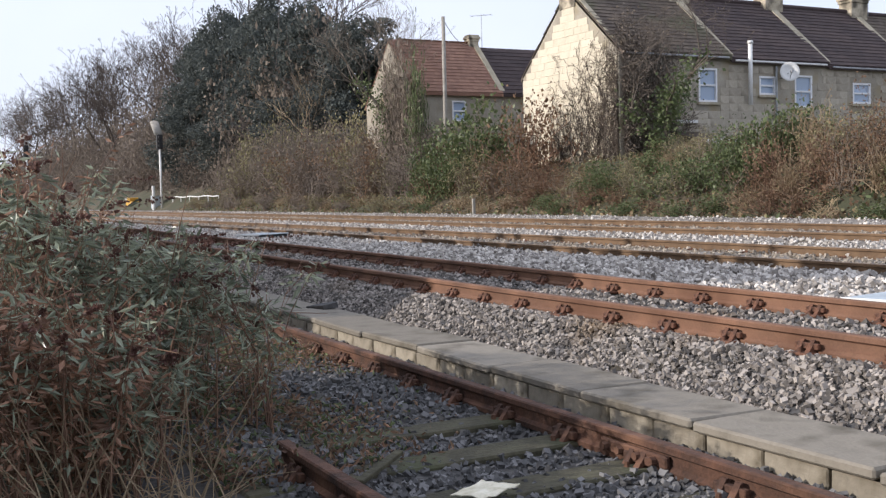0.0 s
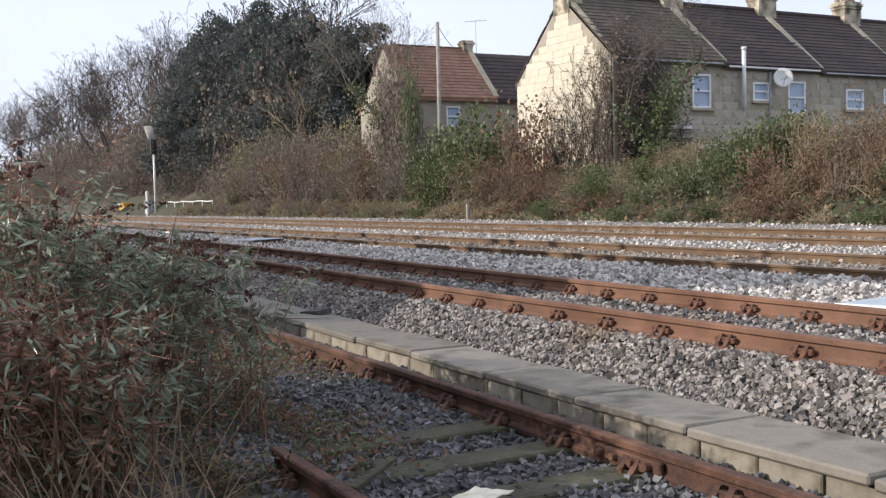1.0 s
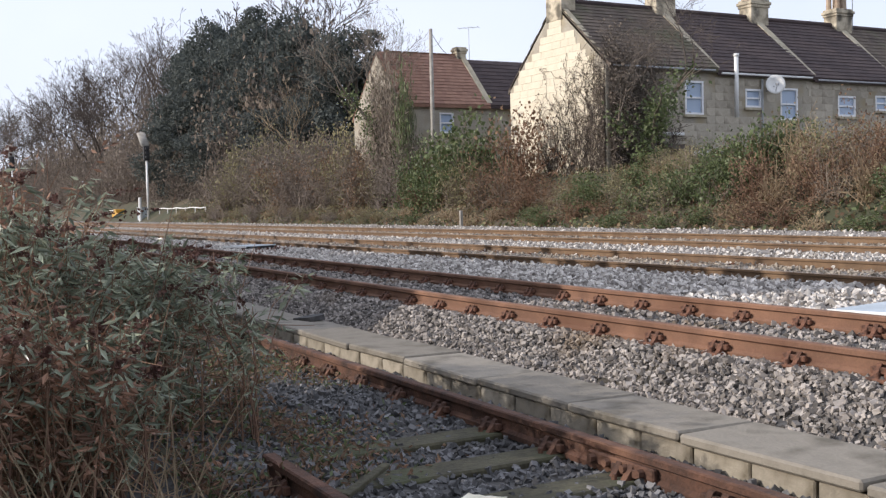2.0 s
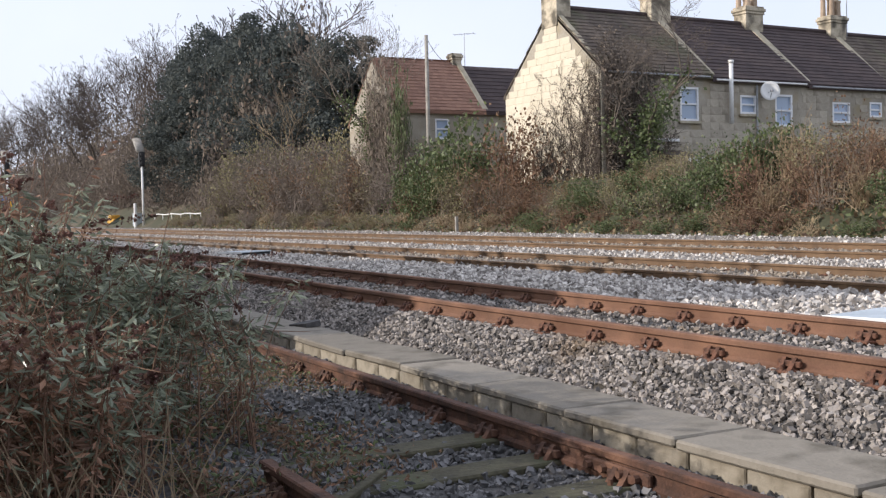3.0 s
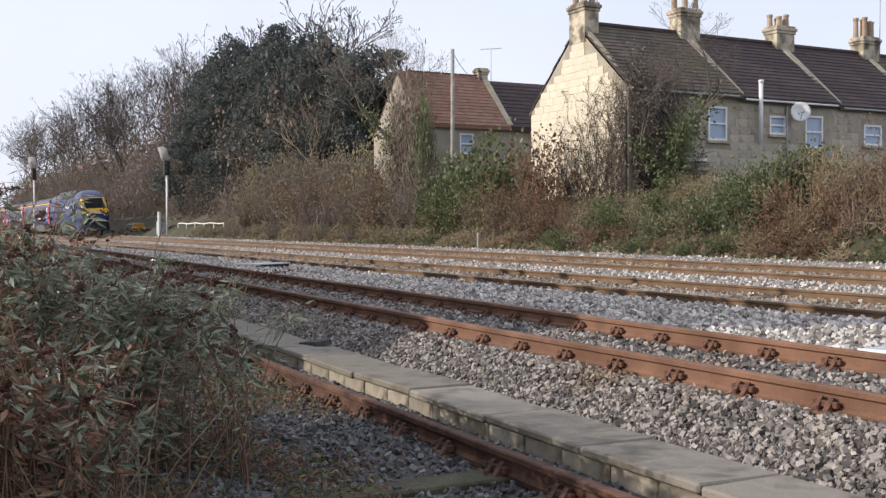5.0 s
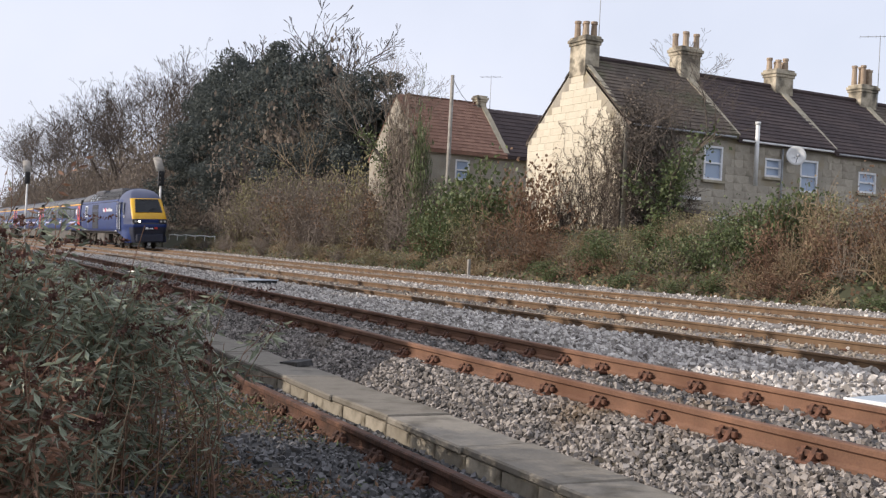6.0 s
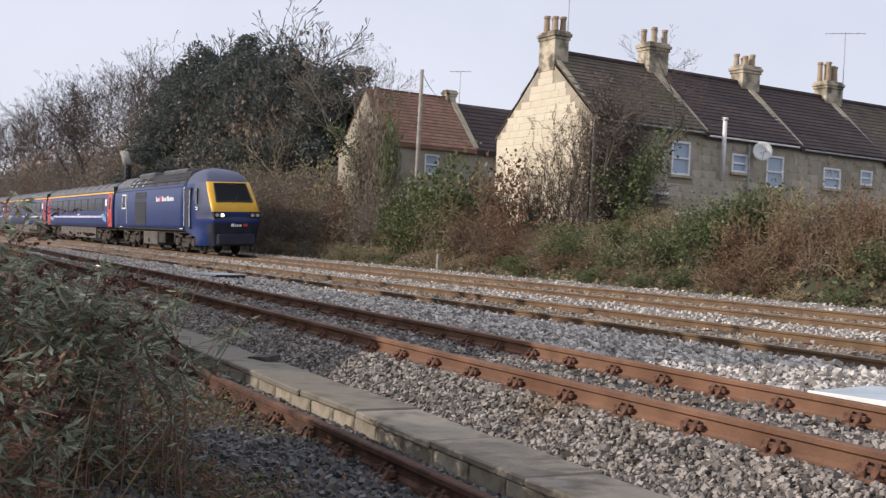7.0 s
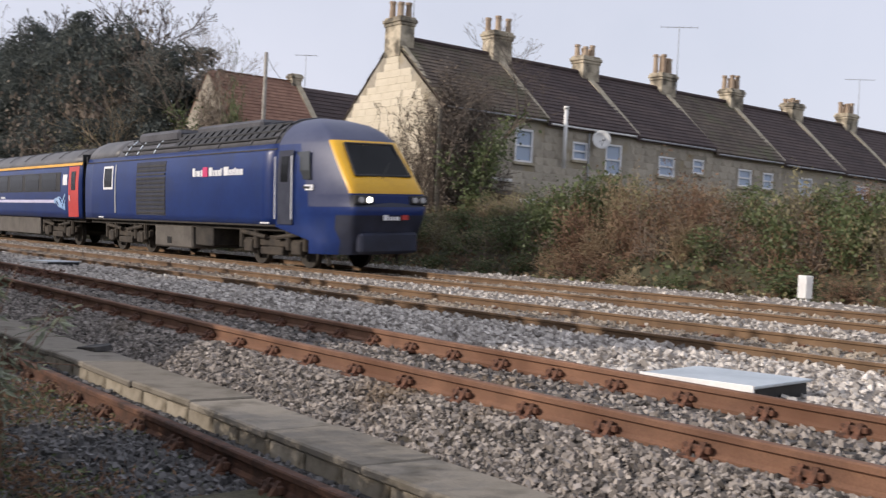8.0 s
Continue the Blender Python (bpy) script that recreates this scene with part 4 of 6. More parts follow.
    # galvanised cover panels lying on the ballast
    for x, y, z, yaw, sx, sy, lab in ((-5.62, 7.36, 0.36, 4, 1.08, 0.86, "pale galvanised cover panel lying on the ballast"), (-28.0, 8.9, 0.33, 7, 1.5, 0.9, "pale cover panel on the ballast further along")):
        c = thing("cover_panel", lab, "panel", pose(x, y, z, 1.2, -1.2, yaw))
        part("sheet", boxes(((-sx / 2, -sy / 2, 0.03), (sx / 2, sy / 2, 0.055)), bevel=0.005), M["galv"], c)
        part("lip", boxes(((-sx / 2, -sy / 2 - 0.004, 0.005), (sx / 2, -sy / 2 + 0.02, 0.06)), bevel=0.004), M["white_paint"], c)
        part("base_frame", boxes(((-sx / 2 + 0.03, -sy / 2 + 0.03, -0.12), (sx / 2 - 0.03, sy / 2 - 0.03, 0.03))), M["black"], c)
    # litter and scrap in the siding
    l = thing("litter_sheet", "crumpled cream scrap of sheet on the ballast", "litter", pose(-3.70, 1.98, 0.06, 3, -2, 20) @ Matrix.Scale(0.72, 4))
    bm = bmesh.new()
    bmesh.ops.create_grid(bm, x_segments=7, y_segments=5, size=0.5)
    rng = random.Random(3)
    for v in bm.verts:
        v.co = Vector((v.co.x * 0.26, v.co.y * 0.30 + v.co.x * 0.06, rng.uniform(0, 0.02)))
    bmesh.ops.solidify(bm, geom=bm.faces[:], thickness=0.006)
    part("sheet", bm, M["paper"], l)
    w = thing("timber_scrap", "thin broken piece of timber across the sleepers", "timber", pose(-4.25, 1.72, 0.07, 4, -3, 132))
    part("batten", boxes(((-0.24, -0.022, 0), (0.24, 0.022, 0.025)), bevel=0.004), M["timber"], w)
    # broken slab end on the kerb
    k = thing("broken_slab", "broken corner of concrete slab tipped on the kerb", "rubble", pose(-10.5, 3.9, 0.17, 8, -6, 10))
    bm = bmesh.new()
    prism(bm, [(-0.2, -0.12), (0.17, -0.13), (0.21, 0.03), (0.05, 0.1), (-0.15, 0.06)], -0.02, 0.035, "z")
    part("fragment", bm, M["bed_dark"], k)


build_lineside()


# ---------------------------------------------------------------- the express train
SPEED, NOSE_END = 23.2, -21.2
HALF = [(1.05, 1.355), (1.30, 1.37), (1.9, 1.375), (2.5, 1.365), (2.95, 1.32), (3.2, 1.24), (3.46, 1.08), (3.68, 0.84), (3.83, 0.5), (3.90, 0.0)]


def half_width(z):
    return float(np.interp(z, [h[0] for h in HALF], [h[1] for h in HALF]))


def section(top=3.90, wide=1.0):
    """Outline of a coach body, from the near sole bar over the roof to the far one."""
    k = (top - 2.5) / 1.40
    pts = [(w * wide, z if z <= 2.5 else 2.5 + (z - 2.5) * k) for z, w in HALF]
    return [(-y, z) for y, z in pts] + [(y, z) for y, z in pts[-2::-1]]


def loft(name, x0, x1, outline, lo, hi, mat, parent, label="", cuts=12, smooth=True, thick=0.06):
    """A shell with the given outline between heights lo and hi, as a smooth band along x."""
    bm = bmesh.new()
    pts = list(outline)
    rings = []
    for x in np.linspace(x0, x1, cuts):
        rings.append([bm.verts.new((x, y, z)) for y, z in pts])
    for a, b in zip(rings, rings[1:]):
        for i in range(len(pts) - 1):
            zc = (pts[i][1] + pts[i + 1][1]) / 2
            if lo <= zc <= hi:
                bm.faces.new((a[i], b[i], b[i + 1], a[i + 1]))
    bmesh.ops.delete(bm, geom=[v for v in bm.verts if not v.link_faces], context="VERTS")
    bmesh.ops.solidify(bm, geom=bm.faces[:], thickness=thick)
    return part(name, bm, mat, parent, label, smooth)


def side_panel(name, parent, x0, x1, z0, z1, mat, out=0.008, side=-1, label="", thick=0.02, slant=0.0):
    """A thin panel that follows the body side (slant shifts its top along x)."""
    bm = bmesh.new()
    zs = np.linspace(z0, z1, 4)
    rows = []
    for d in (out, out - thick):
        rows.append([[bm.verts.new((x + slant * (z - z0) / (z1 - z0), side * (half_width(z) + d), z)) for z in zs] for x in (x0, x1)])
    (a, b), (c, e) = rows
    for i in range(3):
        bm.faces.new((a[i], b[i], b[i + 1], a[i + 1]))
        bm.faces.new((c[i], c[i + 1], e[i + 1], e[i]))
        bm.faces.new((a[i], a[i + 1], c[i + 1], c[i]))
        bm.faces.new((b[i], e[i], e[i + 1], b[i + 1]))
    bm.faces.new((a[0], c[0], e[0], b[0]))
    bm.faces.new((a[3], b[3], e[3], c[3]))
    return part(name, bm, mat, parent, label)


def bogie(parent, x, spin):
    b = part("bogie", boxes(((x - 1.9, -1.12, 0.52), (x + 1.9, -0.98, 0.72)), ((x - 1.9, 0.98, 0.52), (x + 1.9, 1.12, 0.72)), ((x - 0.35, -1.1, 0.36), (x + 0.35, 1.1, 0.8)),
                            ((x - 0.6, -1.2, 0.30), (x + 0.6, -1.0, 0.50)), bevel=0.02), M["bogie"], parent)
    bm = bmesh.new()
    for s in (-1.3, 1.3):
        box(bm, (x + s - 0.24, -1.22, 0.34), (x + s + 0.24, -1.02, 0.68), 0.03)
        rod(bm, (x + s - 0.42, -1.14, 0.45), (x + s - 0.42, -1.14, 0.95), 0.10, seg=10)
        rod(bm, (x + s + 0.42, -1.14, 0.45), (x + s + 0.42, -1.14, 0.95), 0.10, seg=10)
    rod(bm, (x - 1.6, -1.2, 0.88), (x - 0.3, -1.2, 0.76), 0.06, seg=8)
    rod(bm, (x + 0.3, -1.2, 0.76), (x + 1.6, -1.2, 0.88), 0.06, seg=8)
    part("axlebox_gear", bm, M["bogie"], b)
    for s in (-1.3, 1.3):
        bm = bmesh.new()
        for y in (-0.75, 0.75):
            rod(bm, (0, y - 0.065, 0), (0, y + 0.065, 0), 0.50, seg=28)
            rod(bm, (0, y * 0.94 - 0.02, 0), (0, y * 0.94 + 0.02, 0), 0.535, seg=28)
            for k in range(6):
                a = k * math.pi / 3
                rod(bm, (0.3 * math.cos(a), y * 1.1, 0.3 * math.sin(a)), (0.3 * math.cos(a), y * 1.12, 0.3 * math.sin(a)), 0.04, seg=6)
        rod(bm, (0, -1.05, 0), (0, 1.05, 0), 0.08, seg=10)
        w = part("wheelset", bm, M["under"], parent)
        spin.append((w, x + s, 0.5))


def cab_mesh():
    """Raked nose: horizontal rings from the body, round the front and back again."""
    levels = [(0.42, -0.50, 0.88), (0.75, -0.28, 0.96), (1.05, -0.16, 1.02), (1.38, -0.05, 1.06), (1.58, 0.0, 1.07), (1.63, -0.06, 1.07), (1.86, -0.10, 1.07),
              (1.90, -0.08, 1.07), (2.35, -0.46, 1.05), (2.8, -0.84, 1.02), (3.16, -1.14, 0.98), (3.22, -1.20, 0.96), (3.46, -1.52, 0.88), (3.68, -2.00, 0.72), (3.83, -2.65, 0.45), (3.895, -3.2, 0.12)]
    back = -3.40
    bm = bmesh.new()
    rings = []
    for z, xf, wf in levels:
        wb = half_width(max(z, 1.05)) if z > 1.0 else 1.33
        if z > 3.8:
            wb = max(wf, half_width(z))
        side = []
        n = 7
        for i in range(n):
            s = i / (n - 1)
            b0 = back if z > 1.0 else -1.75
            x = b0 + (xf - 0.22 - b0) * s
            y = wb + (wf - wb) * (s ** 1.9)
            side.append((x, y))
        front = []
        for i in range(1, 12):
            a = math.pi / 2 * (1 - i / 6)
            y = wf * math.copysign(abs(math.sin(a)) ** 0.75, math.sin(a))
            x = xf - 0.22 + 0.22 * (abs(math.cos(a)) ** 0.6)
            front.append((x, y))
        ring = [(x, -y) for x, y in side] + [(x, -y) for x, y in front] + [(x, y) for x, y in side[::-1]]
        rings.append([bm.verts.new((x, y, z)) for x, y in ring])
    for li, (a, b) in enumerate(zip(rings, rings[1:])):
        zl = (levels[li][0] + levels[li + 1][0]) / 2
        for i in range(len(a) - 1):
            f = bm.faces.new((a[i], a[i + 1], b[i + 1], b[i]))
            frontal = 6 <= i <= len(a) - 8
            if zl < 1.3 and i >= 5 and i <= len(a) - 7:
                f.material_index = 2
            elif 1.88 < zl < 3.2 and frontal:
                f.material_index = 1
            elif 1.60 < zl < 1.88 and frontal:
                f.material_index = 2
            elif zl > 3.18 or (1.6 < zl and (3 <= i < 6 or len(a) - 8 < i <= len(a) - 5)):
                f.material_index = 3
    bm.faces.new(rings[-1])
    return finish(bm, "cab", [M["blue"], M["yellow"], M["valance"], M["dome"]], True)


def lettering(parent, x0, z0, spans, h, mat, label):
    bm = bmesh.new()
    for a, b, k in spans:
        y = -(half_width(z0 + h / 2) + 0.012)
        box(bm, (x0 + a, y - 0.004, z0), (x0 + b, y + 0.012, z0 + h * k))
    return part("lettering", bm, mat, parent, label)


def build_power_car(spin):
    t = thing("locomotive", "dark blue diesel power car with a yellow raked nose", "train")
    out = section()
    loft("body_side", -17.65, -3.38, out, 1.0, 3.1, M["blue"], t, "dark blue body side", 20)
    loft("roof", -14.75, -3.38, out, 3.1, 4.0, M["roof_grey"], t, "sooty grey roof", 20)
    loft("rear_roof", -17.65, -14.75, out, 3.1, 4.0, M["coach_roof"], t, "pale grey rear roof", 6)
    for y, z in ((-1.18, 3.37), (-1.02, 3.56), (-0.80, 3.75)):
        part("roof_pipe", rod(bmesh.new(), (-14.4, y, z), (-3.5, y, z), 0.035, seg=6), M["black"], t)
    for k in range(14):
        part("roof_louvre", prism(bmesh.new(), [(-1.20, 3.39), (-0.83, 3.76), (-0.79, 3.71), (-1.16, 3.34)], -10.2 + k * 0.46, -9.9 + k * 0.46), M["black"], t)
    part("cab", cab_mesh(), None, t, "yellow and blue streamlined cab")
    part("end_wall", boxes(((-17.68, -1.3, 1.05), (-17.6, 1.3, 3.3))), M["black"], t)
    part("gangway", boxes(((-18.0, -0.55, 1.0), (-17.62, 0.55, 3.1)), bevel=0.05), M["black"], t)
    part("underframe", boxes(((-17.5, -1.2, 0.92), (-2.2, 1.2, 1.12)), bevel=0.02), M["under"], t)
    # windscreen follows the raked front
    bm = bmesh.new()
    rows = []
    for z, xf, w in ((2.36, -0.47, 0.78), (2.55, -0.63, 0.77), (2.85, -0.885, 0.73), (3.11, -1.10, 0.68)):
        rows.append([(xf - 0.03 * (k * k) + 0.035, w * k, z) for k in (-1, -0.6, -0.2, 0.2, 0.6, 1)])
    vs = [[bm.verts.new(p) for p in r] for r in rows]
    for a, b in zip(vs, vs[1:]):
        for i in range(5):
            bm.faces.new((a[i], a[i + 1], b[i + 1], b[i]))
    bmesh.ops.solidify(bm, geom=bm.faces[:], thickness=0.03)
    ws = part("windscreen", bm, M["screen_glass"], t, "large dark windscreen")
    bm = bmesh.new()
    c = [(-0.44, -0.81, 2.34), (-0.44, 0.81, 2.34), (-1.11, 0.71, 3.14), (-1.11, -0.71, 3.14)]
    for a, b in zip(c, c[1:] + c[:1]):
        rod(bm, a, b, 0.03, seg=6)
    part("rubber_seal", bm, M["black"], ws)
    bm = bmesh.new()
    rod(bm, (-0.33, -0.1, 2.28), (-0.60, 0.28, 2.66), 0.014, seg=5)
    part("wiper", bm, M["black"], ws)
    # lamps in the recessed band
    for s in (-1, 1):
        h = part("headlight_cluster", boxes(((-0.16, s * 0.80 - 0.26, 1.64), (-0.05, s * 0.80 + 0.26, 1.86)), bevel=0.02), M["black"], t)
        for k, m in ((0.13, M["lamp"] if s < 0 else M["lamp_off"]), (-0.10, M["lamp_off"])):
            part("headlight", rod(bmesh.new(), (-0.06, s * 0.80 + k * -s, 1.75), (-0.015, s * 0.80 + k * -s, 1.75), 0.075, 0.07, 14), m, h)
    part("lamp_band", boxes(((-0.14, -0.52, 1.64), (-0.07, 0.52, 1.86)), bevel=0.015), M["blue"], t)
    part("buffer_beam", boxes(((-0.40, -0.84, 0.46), (-0.14, 0.84, 0.96)), bevel=0.06), M["valance"], t)
    for s in (-1, 1):
        part("guard_iron", boxes(((-1.35, s * 1.02 - 0.03, 0.14), (-1.27, s * 1.02 + 0.03, 0.75))), M["bogie"], t)
    bm = bmesh.new()
    for a, b, h in ((-0.30, -0.16, 0.13), (-0.13, -0.08, 0.09), (-0.05, 0.02, 0.09), (0.05, 0.16, 0.09)):
        box(bm, (0.0, a, 1.26), (0.012, b, 1.26 + h))
    part("nose_lettering", bm, M["train_white"], t, "pale lettering bars on the nose")
    part("nose_emblem", boxes(((0.0, 0.24, 1.27), (0.012, 0.42, 1.39))), M["red_door"], t)
    for sd in (-1, 1):
        d = side_panel("cab_door", t, -3.26, -2.52, 1.12, 3.0, M["grille"], 0.012, sd, "dark recessed cab door")
        side_panel("door_window", d, -3.08, -2.70, 2.2, 2.85, M["dark_glass"], 0.02, sd)
        for x in (-3.32, -2.46):
            y = sd * (half_width(2.0) + 0.05)
            part("handrail", rod(bmesh.new(), (x, y, 1.25), (x, y * 0.985, 2.85), 0.022, seg=6), M["train_white"], t, "white door handrail")
        side_panel("cab_side_window", t, -2.36, -1.72, 2.25, 2.95, M["screen_glass"], -0.075, sd, slant=-0.15)
        side_panel("guard_window", t, -15.8, -14.9, 2.1, 2.9, M["train_white"], 0.010, sd)
        side_panel("guard_glass", t, -15.7, -15.0, 2.18, 2.82, M["dark_glass"], 0.018, sd)
        side_panel("door_edge", t, -14.72, -14.62, 1.3, 2.95, M["grey_metal"], 0.012, sd)
        g = side_panel("radiator_grille", t, -12.8, -10.4, 1.25, 2.95, M["grille"], 0.006, sd)
        for k in range(12):
            side_panel("louvre", g, -12.75, -10.45, 1.3 + 0.135 * k, 1.36 + 0.135 * k, M["black"], 0.02, sd)
        side_panel("cantrail_line", t, -17.6, -3.4, 3.04, 3.075, M["under"], 0.012, sd)
        side_panel("lower_skirt_line", t, -17.6, -3.4, 1.05, 1.10, M["under"], 0.012, sd)
        side_panel("number_plate", t, -2.22, -1.62, 1.98, 2.12, M["train_white"], -0.075, sd)
        for x in (-16.3, -4.2):
            side_panel("step_light", t, x, x + 0.5, 1.12, 1.16, M["train_white"], 0.016, sd)
    side_panel("number_bars", t, -2.15, -1.75, 2.02, 2.08, M["black"], -0.067)
    lettering(t, -8.4, 2.42, [(0, 0.16, 1.1), (0.20, 0.27, 0.75), (0.31, 0.50, 0.75), (0.55, 0.66, 0.85)], 0.22, M["train_white"], "white lettering bars")
    part("emblem", boxes(((-7.68, -1.40, 2.40), (-7.36, -1.375, 2.68)), bevel=0.01), M["pink"], t, "pink emblem")
    lettering(t, -7.30, 2.42, [(0, 0.22, 1.1), (0.26, 0.36, 0.75), (0.40, 0.54, 0.75), (0.58, 0.72, 0.75), (0.75, 0.83, 0.95), (0.95, 1.25, 1.1), (1.29, 1.42, 0.75), (1.46, 1.58, 0.75), (1.61, 1.68, 0.95), (1.72, 1.84, 0.75), (1.87, 1.95, 0.75), (1.97, 2.1, 0.75)], 0.22, M["train_white"], "white lettering bars")
    # roof equipment: ribs, exhaust, fan housing
    for x in (-14.0, -13.0, -11.6, -9.0, -7.0, -5.0, -3.6):
        bm = bmesh.new()
        pts = [(x, y, z + 0.02) for y, z in out if z > 3.05]
        v, f = tubes([(pts, 0.035)], 6)
        part("roof_rib", nmesh("roof_rib", v, f, M["galv"] if x < -11 else M["roof_grey"], True), None, t)
    part("cooler_housing", boxes(((-13.6, -0.95, 3.55), (-10.4, 0.95, 3.95)), bevel=0.10), M["roof_grey"], t)
    part("exhaust_housing", boxes(((-9.6, -0.7, 3.65), (-5.4, 0.7, 3.98)), bevel=0.08), M["roof_grey"], t)
    bm = bmesh.new()
    for y in (-0.3, 0.3):
        rod(bm, (-7.5, y, 3.92), (-7.5, y, 4.04), 0.16, seg=12)
    part("exhaust_ports", bm, M["black"], t)
    # underfloor gear
    part("fuel_tank", boxes(((-11.6, -1.22, 0.28), (-8.8, 1.22, 0.98)), bevel=0.05), M["tank"], t, "dusty grey fuel tank")
    part("battery_box", boxes(((-8.6, -1.2, 0.40), (-7.4, 1.2, 0.98)), bevel=0.03), M["under"], t)
    bm = bmesh.new()
    box(bm, (-10.6, -1.235, 0.40), (-10.3, -1.215, 0.6))
    part("filler_hatch", bm, M["hole"], t)
    bogie(t, -3.9, spin)
    bogie(t, -14.2, spin)
    return t


def build_coach(spin, first, whole):
    t = thing("coach", "dark blue passenger coach with red doors and a pale stripe", "train", group="train coaches")
    L = 22.6
    out = section(3.74)
    loft("body_side", -L, 0, out, 1.0, 3.1, M["blue"], t, "dark blue body side", 14)
    loft("roof", -L, 0, out, 3.1, 4.0, M["coach_roof"], t, "pale grey ribbed roof", 14)
    part("end_wall", boxes(((-0.06, -1.3, 1.05), (0.0, 1.3, 3.4)), ((-L, -1.3, 1.05), (-L + 0.06, 1.3, 3.4))), M["black"], t)
    part("gangway", boxes(((0.0, -0.5, 1.0), (0.22, 0.5, 3.1)), ((-L - 0.22, -0.5, 1.0), (-L, 0.5, 3.1))), M["black"], t)
    for sd in (-1,):
        side_panel("cantrail_stripe", t, -L + 0.1, -0.1, 3.02, 3.12, M["orange_line"], 0.01, sd)
        w = side_panel("window_band", t, -L + 2.2, -2.4, 2.05, 2.80, M["black"], 0.008, sd)
        for k in range(8):
            side_panel("window_pane", w, -L + 2.5 + k * 2.2, -L + 4.3 + k * 2.2, 2.10, 2.76, M["dark_glass"], 0.016, sd)
        side_panel("pale_stripe", t, -L + 2.6, -3.1, 1.62, 1.74, M["lilac"], 0.012, sd)
        rng = random.Random(4)
        for x in (-3.1, -L + 1.5):
            bm = bmesh.new()
            paths = []
            for k in range(7):
                a = rng.uniform(0, 6.3)
                paths.append(([(x + 1.3 * s, -1.39, 1.66 + 0.22 * math.sin(s * 5 + a) * (0.4 + s)) for s in np.linspace(0, 1, 12)], 0.03))
            v, f = tubes(paths, 4)
            v[:, 1] = np.clip(v[:, 1], -1.395, -1.37)
            part("swirl_mark", nmesh("swirl_mark", v, f, M["pale_blue"]), None, t, "pale blue swirl marks")
        for x0 in (-1.45, -L + 0.35):
            d = side_panel("door", t, x0, x0 + 1.1, 1.1, 2.98, M["red_door"], 0.012, sd, "red door")
            side_panel("door_window", d, x0 + 0.32, x0 + 0.78, 2.1, 2.8, M["dark_glass"], 0.02, sd)
            side_panel("door_handle", d, x0 + 0.12, x0 + 0.2, 1.7, 1.9, M["train_white"], 0.03, sd)
        side_panel("class_panel", t, -2.1, -1.6, 2.3, 2.7, M["train_white"], 0.012, sd)
        lettering(t, -10.5, 1.78, [(0, 0.12, 1), (0.16, 0.3, 1), (0.34, 0.46, 1), (0.5, 0.62, 1)], 0.09, M["train_white"], "white lettering bars")
    for k in range(10):
        x = -1.2 - k * 2.25
        pts = [(x, y, z + 0.01) for y, z in out if z > 3.15]
        v, f = tubes([(pts, 0.02)], 5)
        part("roof_rib", nmesh("roof_rib", v, f, M["coach_roof"], True), None, t)
    part("underframe", boxes(((-L + 0.2, -1.15, 0.9), (-0.2, 1.15, 1.08)), bevel=0.02), M["under"], t)
    part("skirt", boxes(((-L + 5.4, -1.28, 0.35), (-5.2, -1.2, 1.05)), ((-L + 5.4, 1.2, 0.35), (-5.2, 1.28, 1.05)), bevel=0.02), M["tank"], t, "dusty grey skirt panels")
    if whole:
        bogie(t, -3.3, spin)
        bogie(t, -L + 3.3, spin)
    return t


TRAIN, SPIN = [], []
TRAIN.append((build_power_car(SPIN), 0.0))
at = -18.05
coach = build_coach(SPIN, True, True)
for k in range(4):
    TRAIN.append((coach if k == 0 else copy_thing(coach, Matrix()), at))
    at -= 23.0


# ---------------------------------------------------------------- vegetation
def quads(rng, centres, size, flat=0.35, up=None):
    """Small pointed far-off leaves, one four-cornered face each."""
    n = len(centres)
    d = rng.normal(size=(n, 3))
    d /= np.linalg.norm(d, axis=1, keepdims=True)
    s = np.cross(d, rng.normal(size=(n, 3)))
    s /= np.linalg.norm(s, axis=1, keepdims=True)
    ln = (size * rng.uniform(0.6, 1.4, n))[:, None]
    c = np.asarray(centres)
    v = np.stack([c - d * ln * 0.5, c + s * ln * flat, c + d * ln * 0.5, c - s * ln * flat], 1).reshape(-1, 3)
    return v, np.arange(n * 4).reshape(-1, 4)


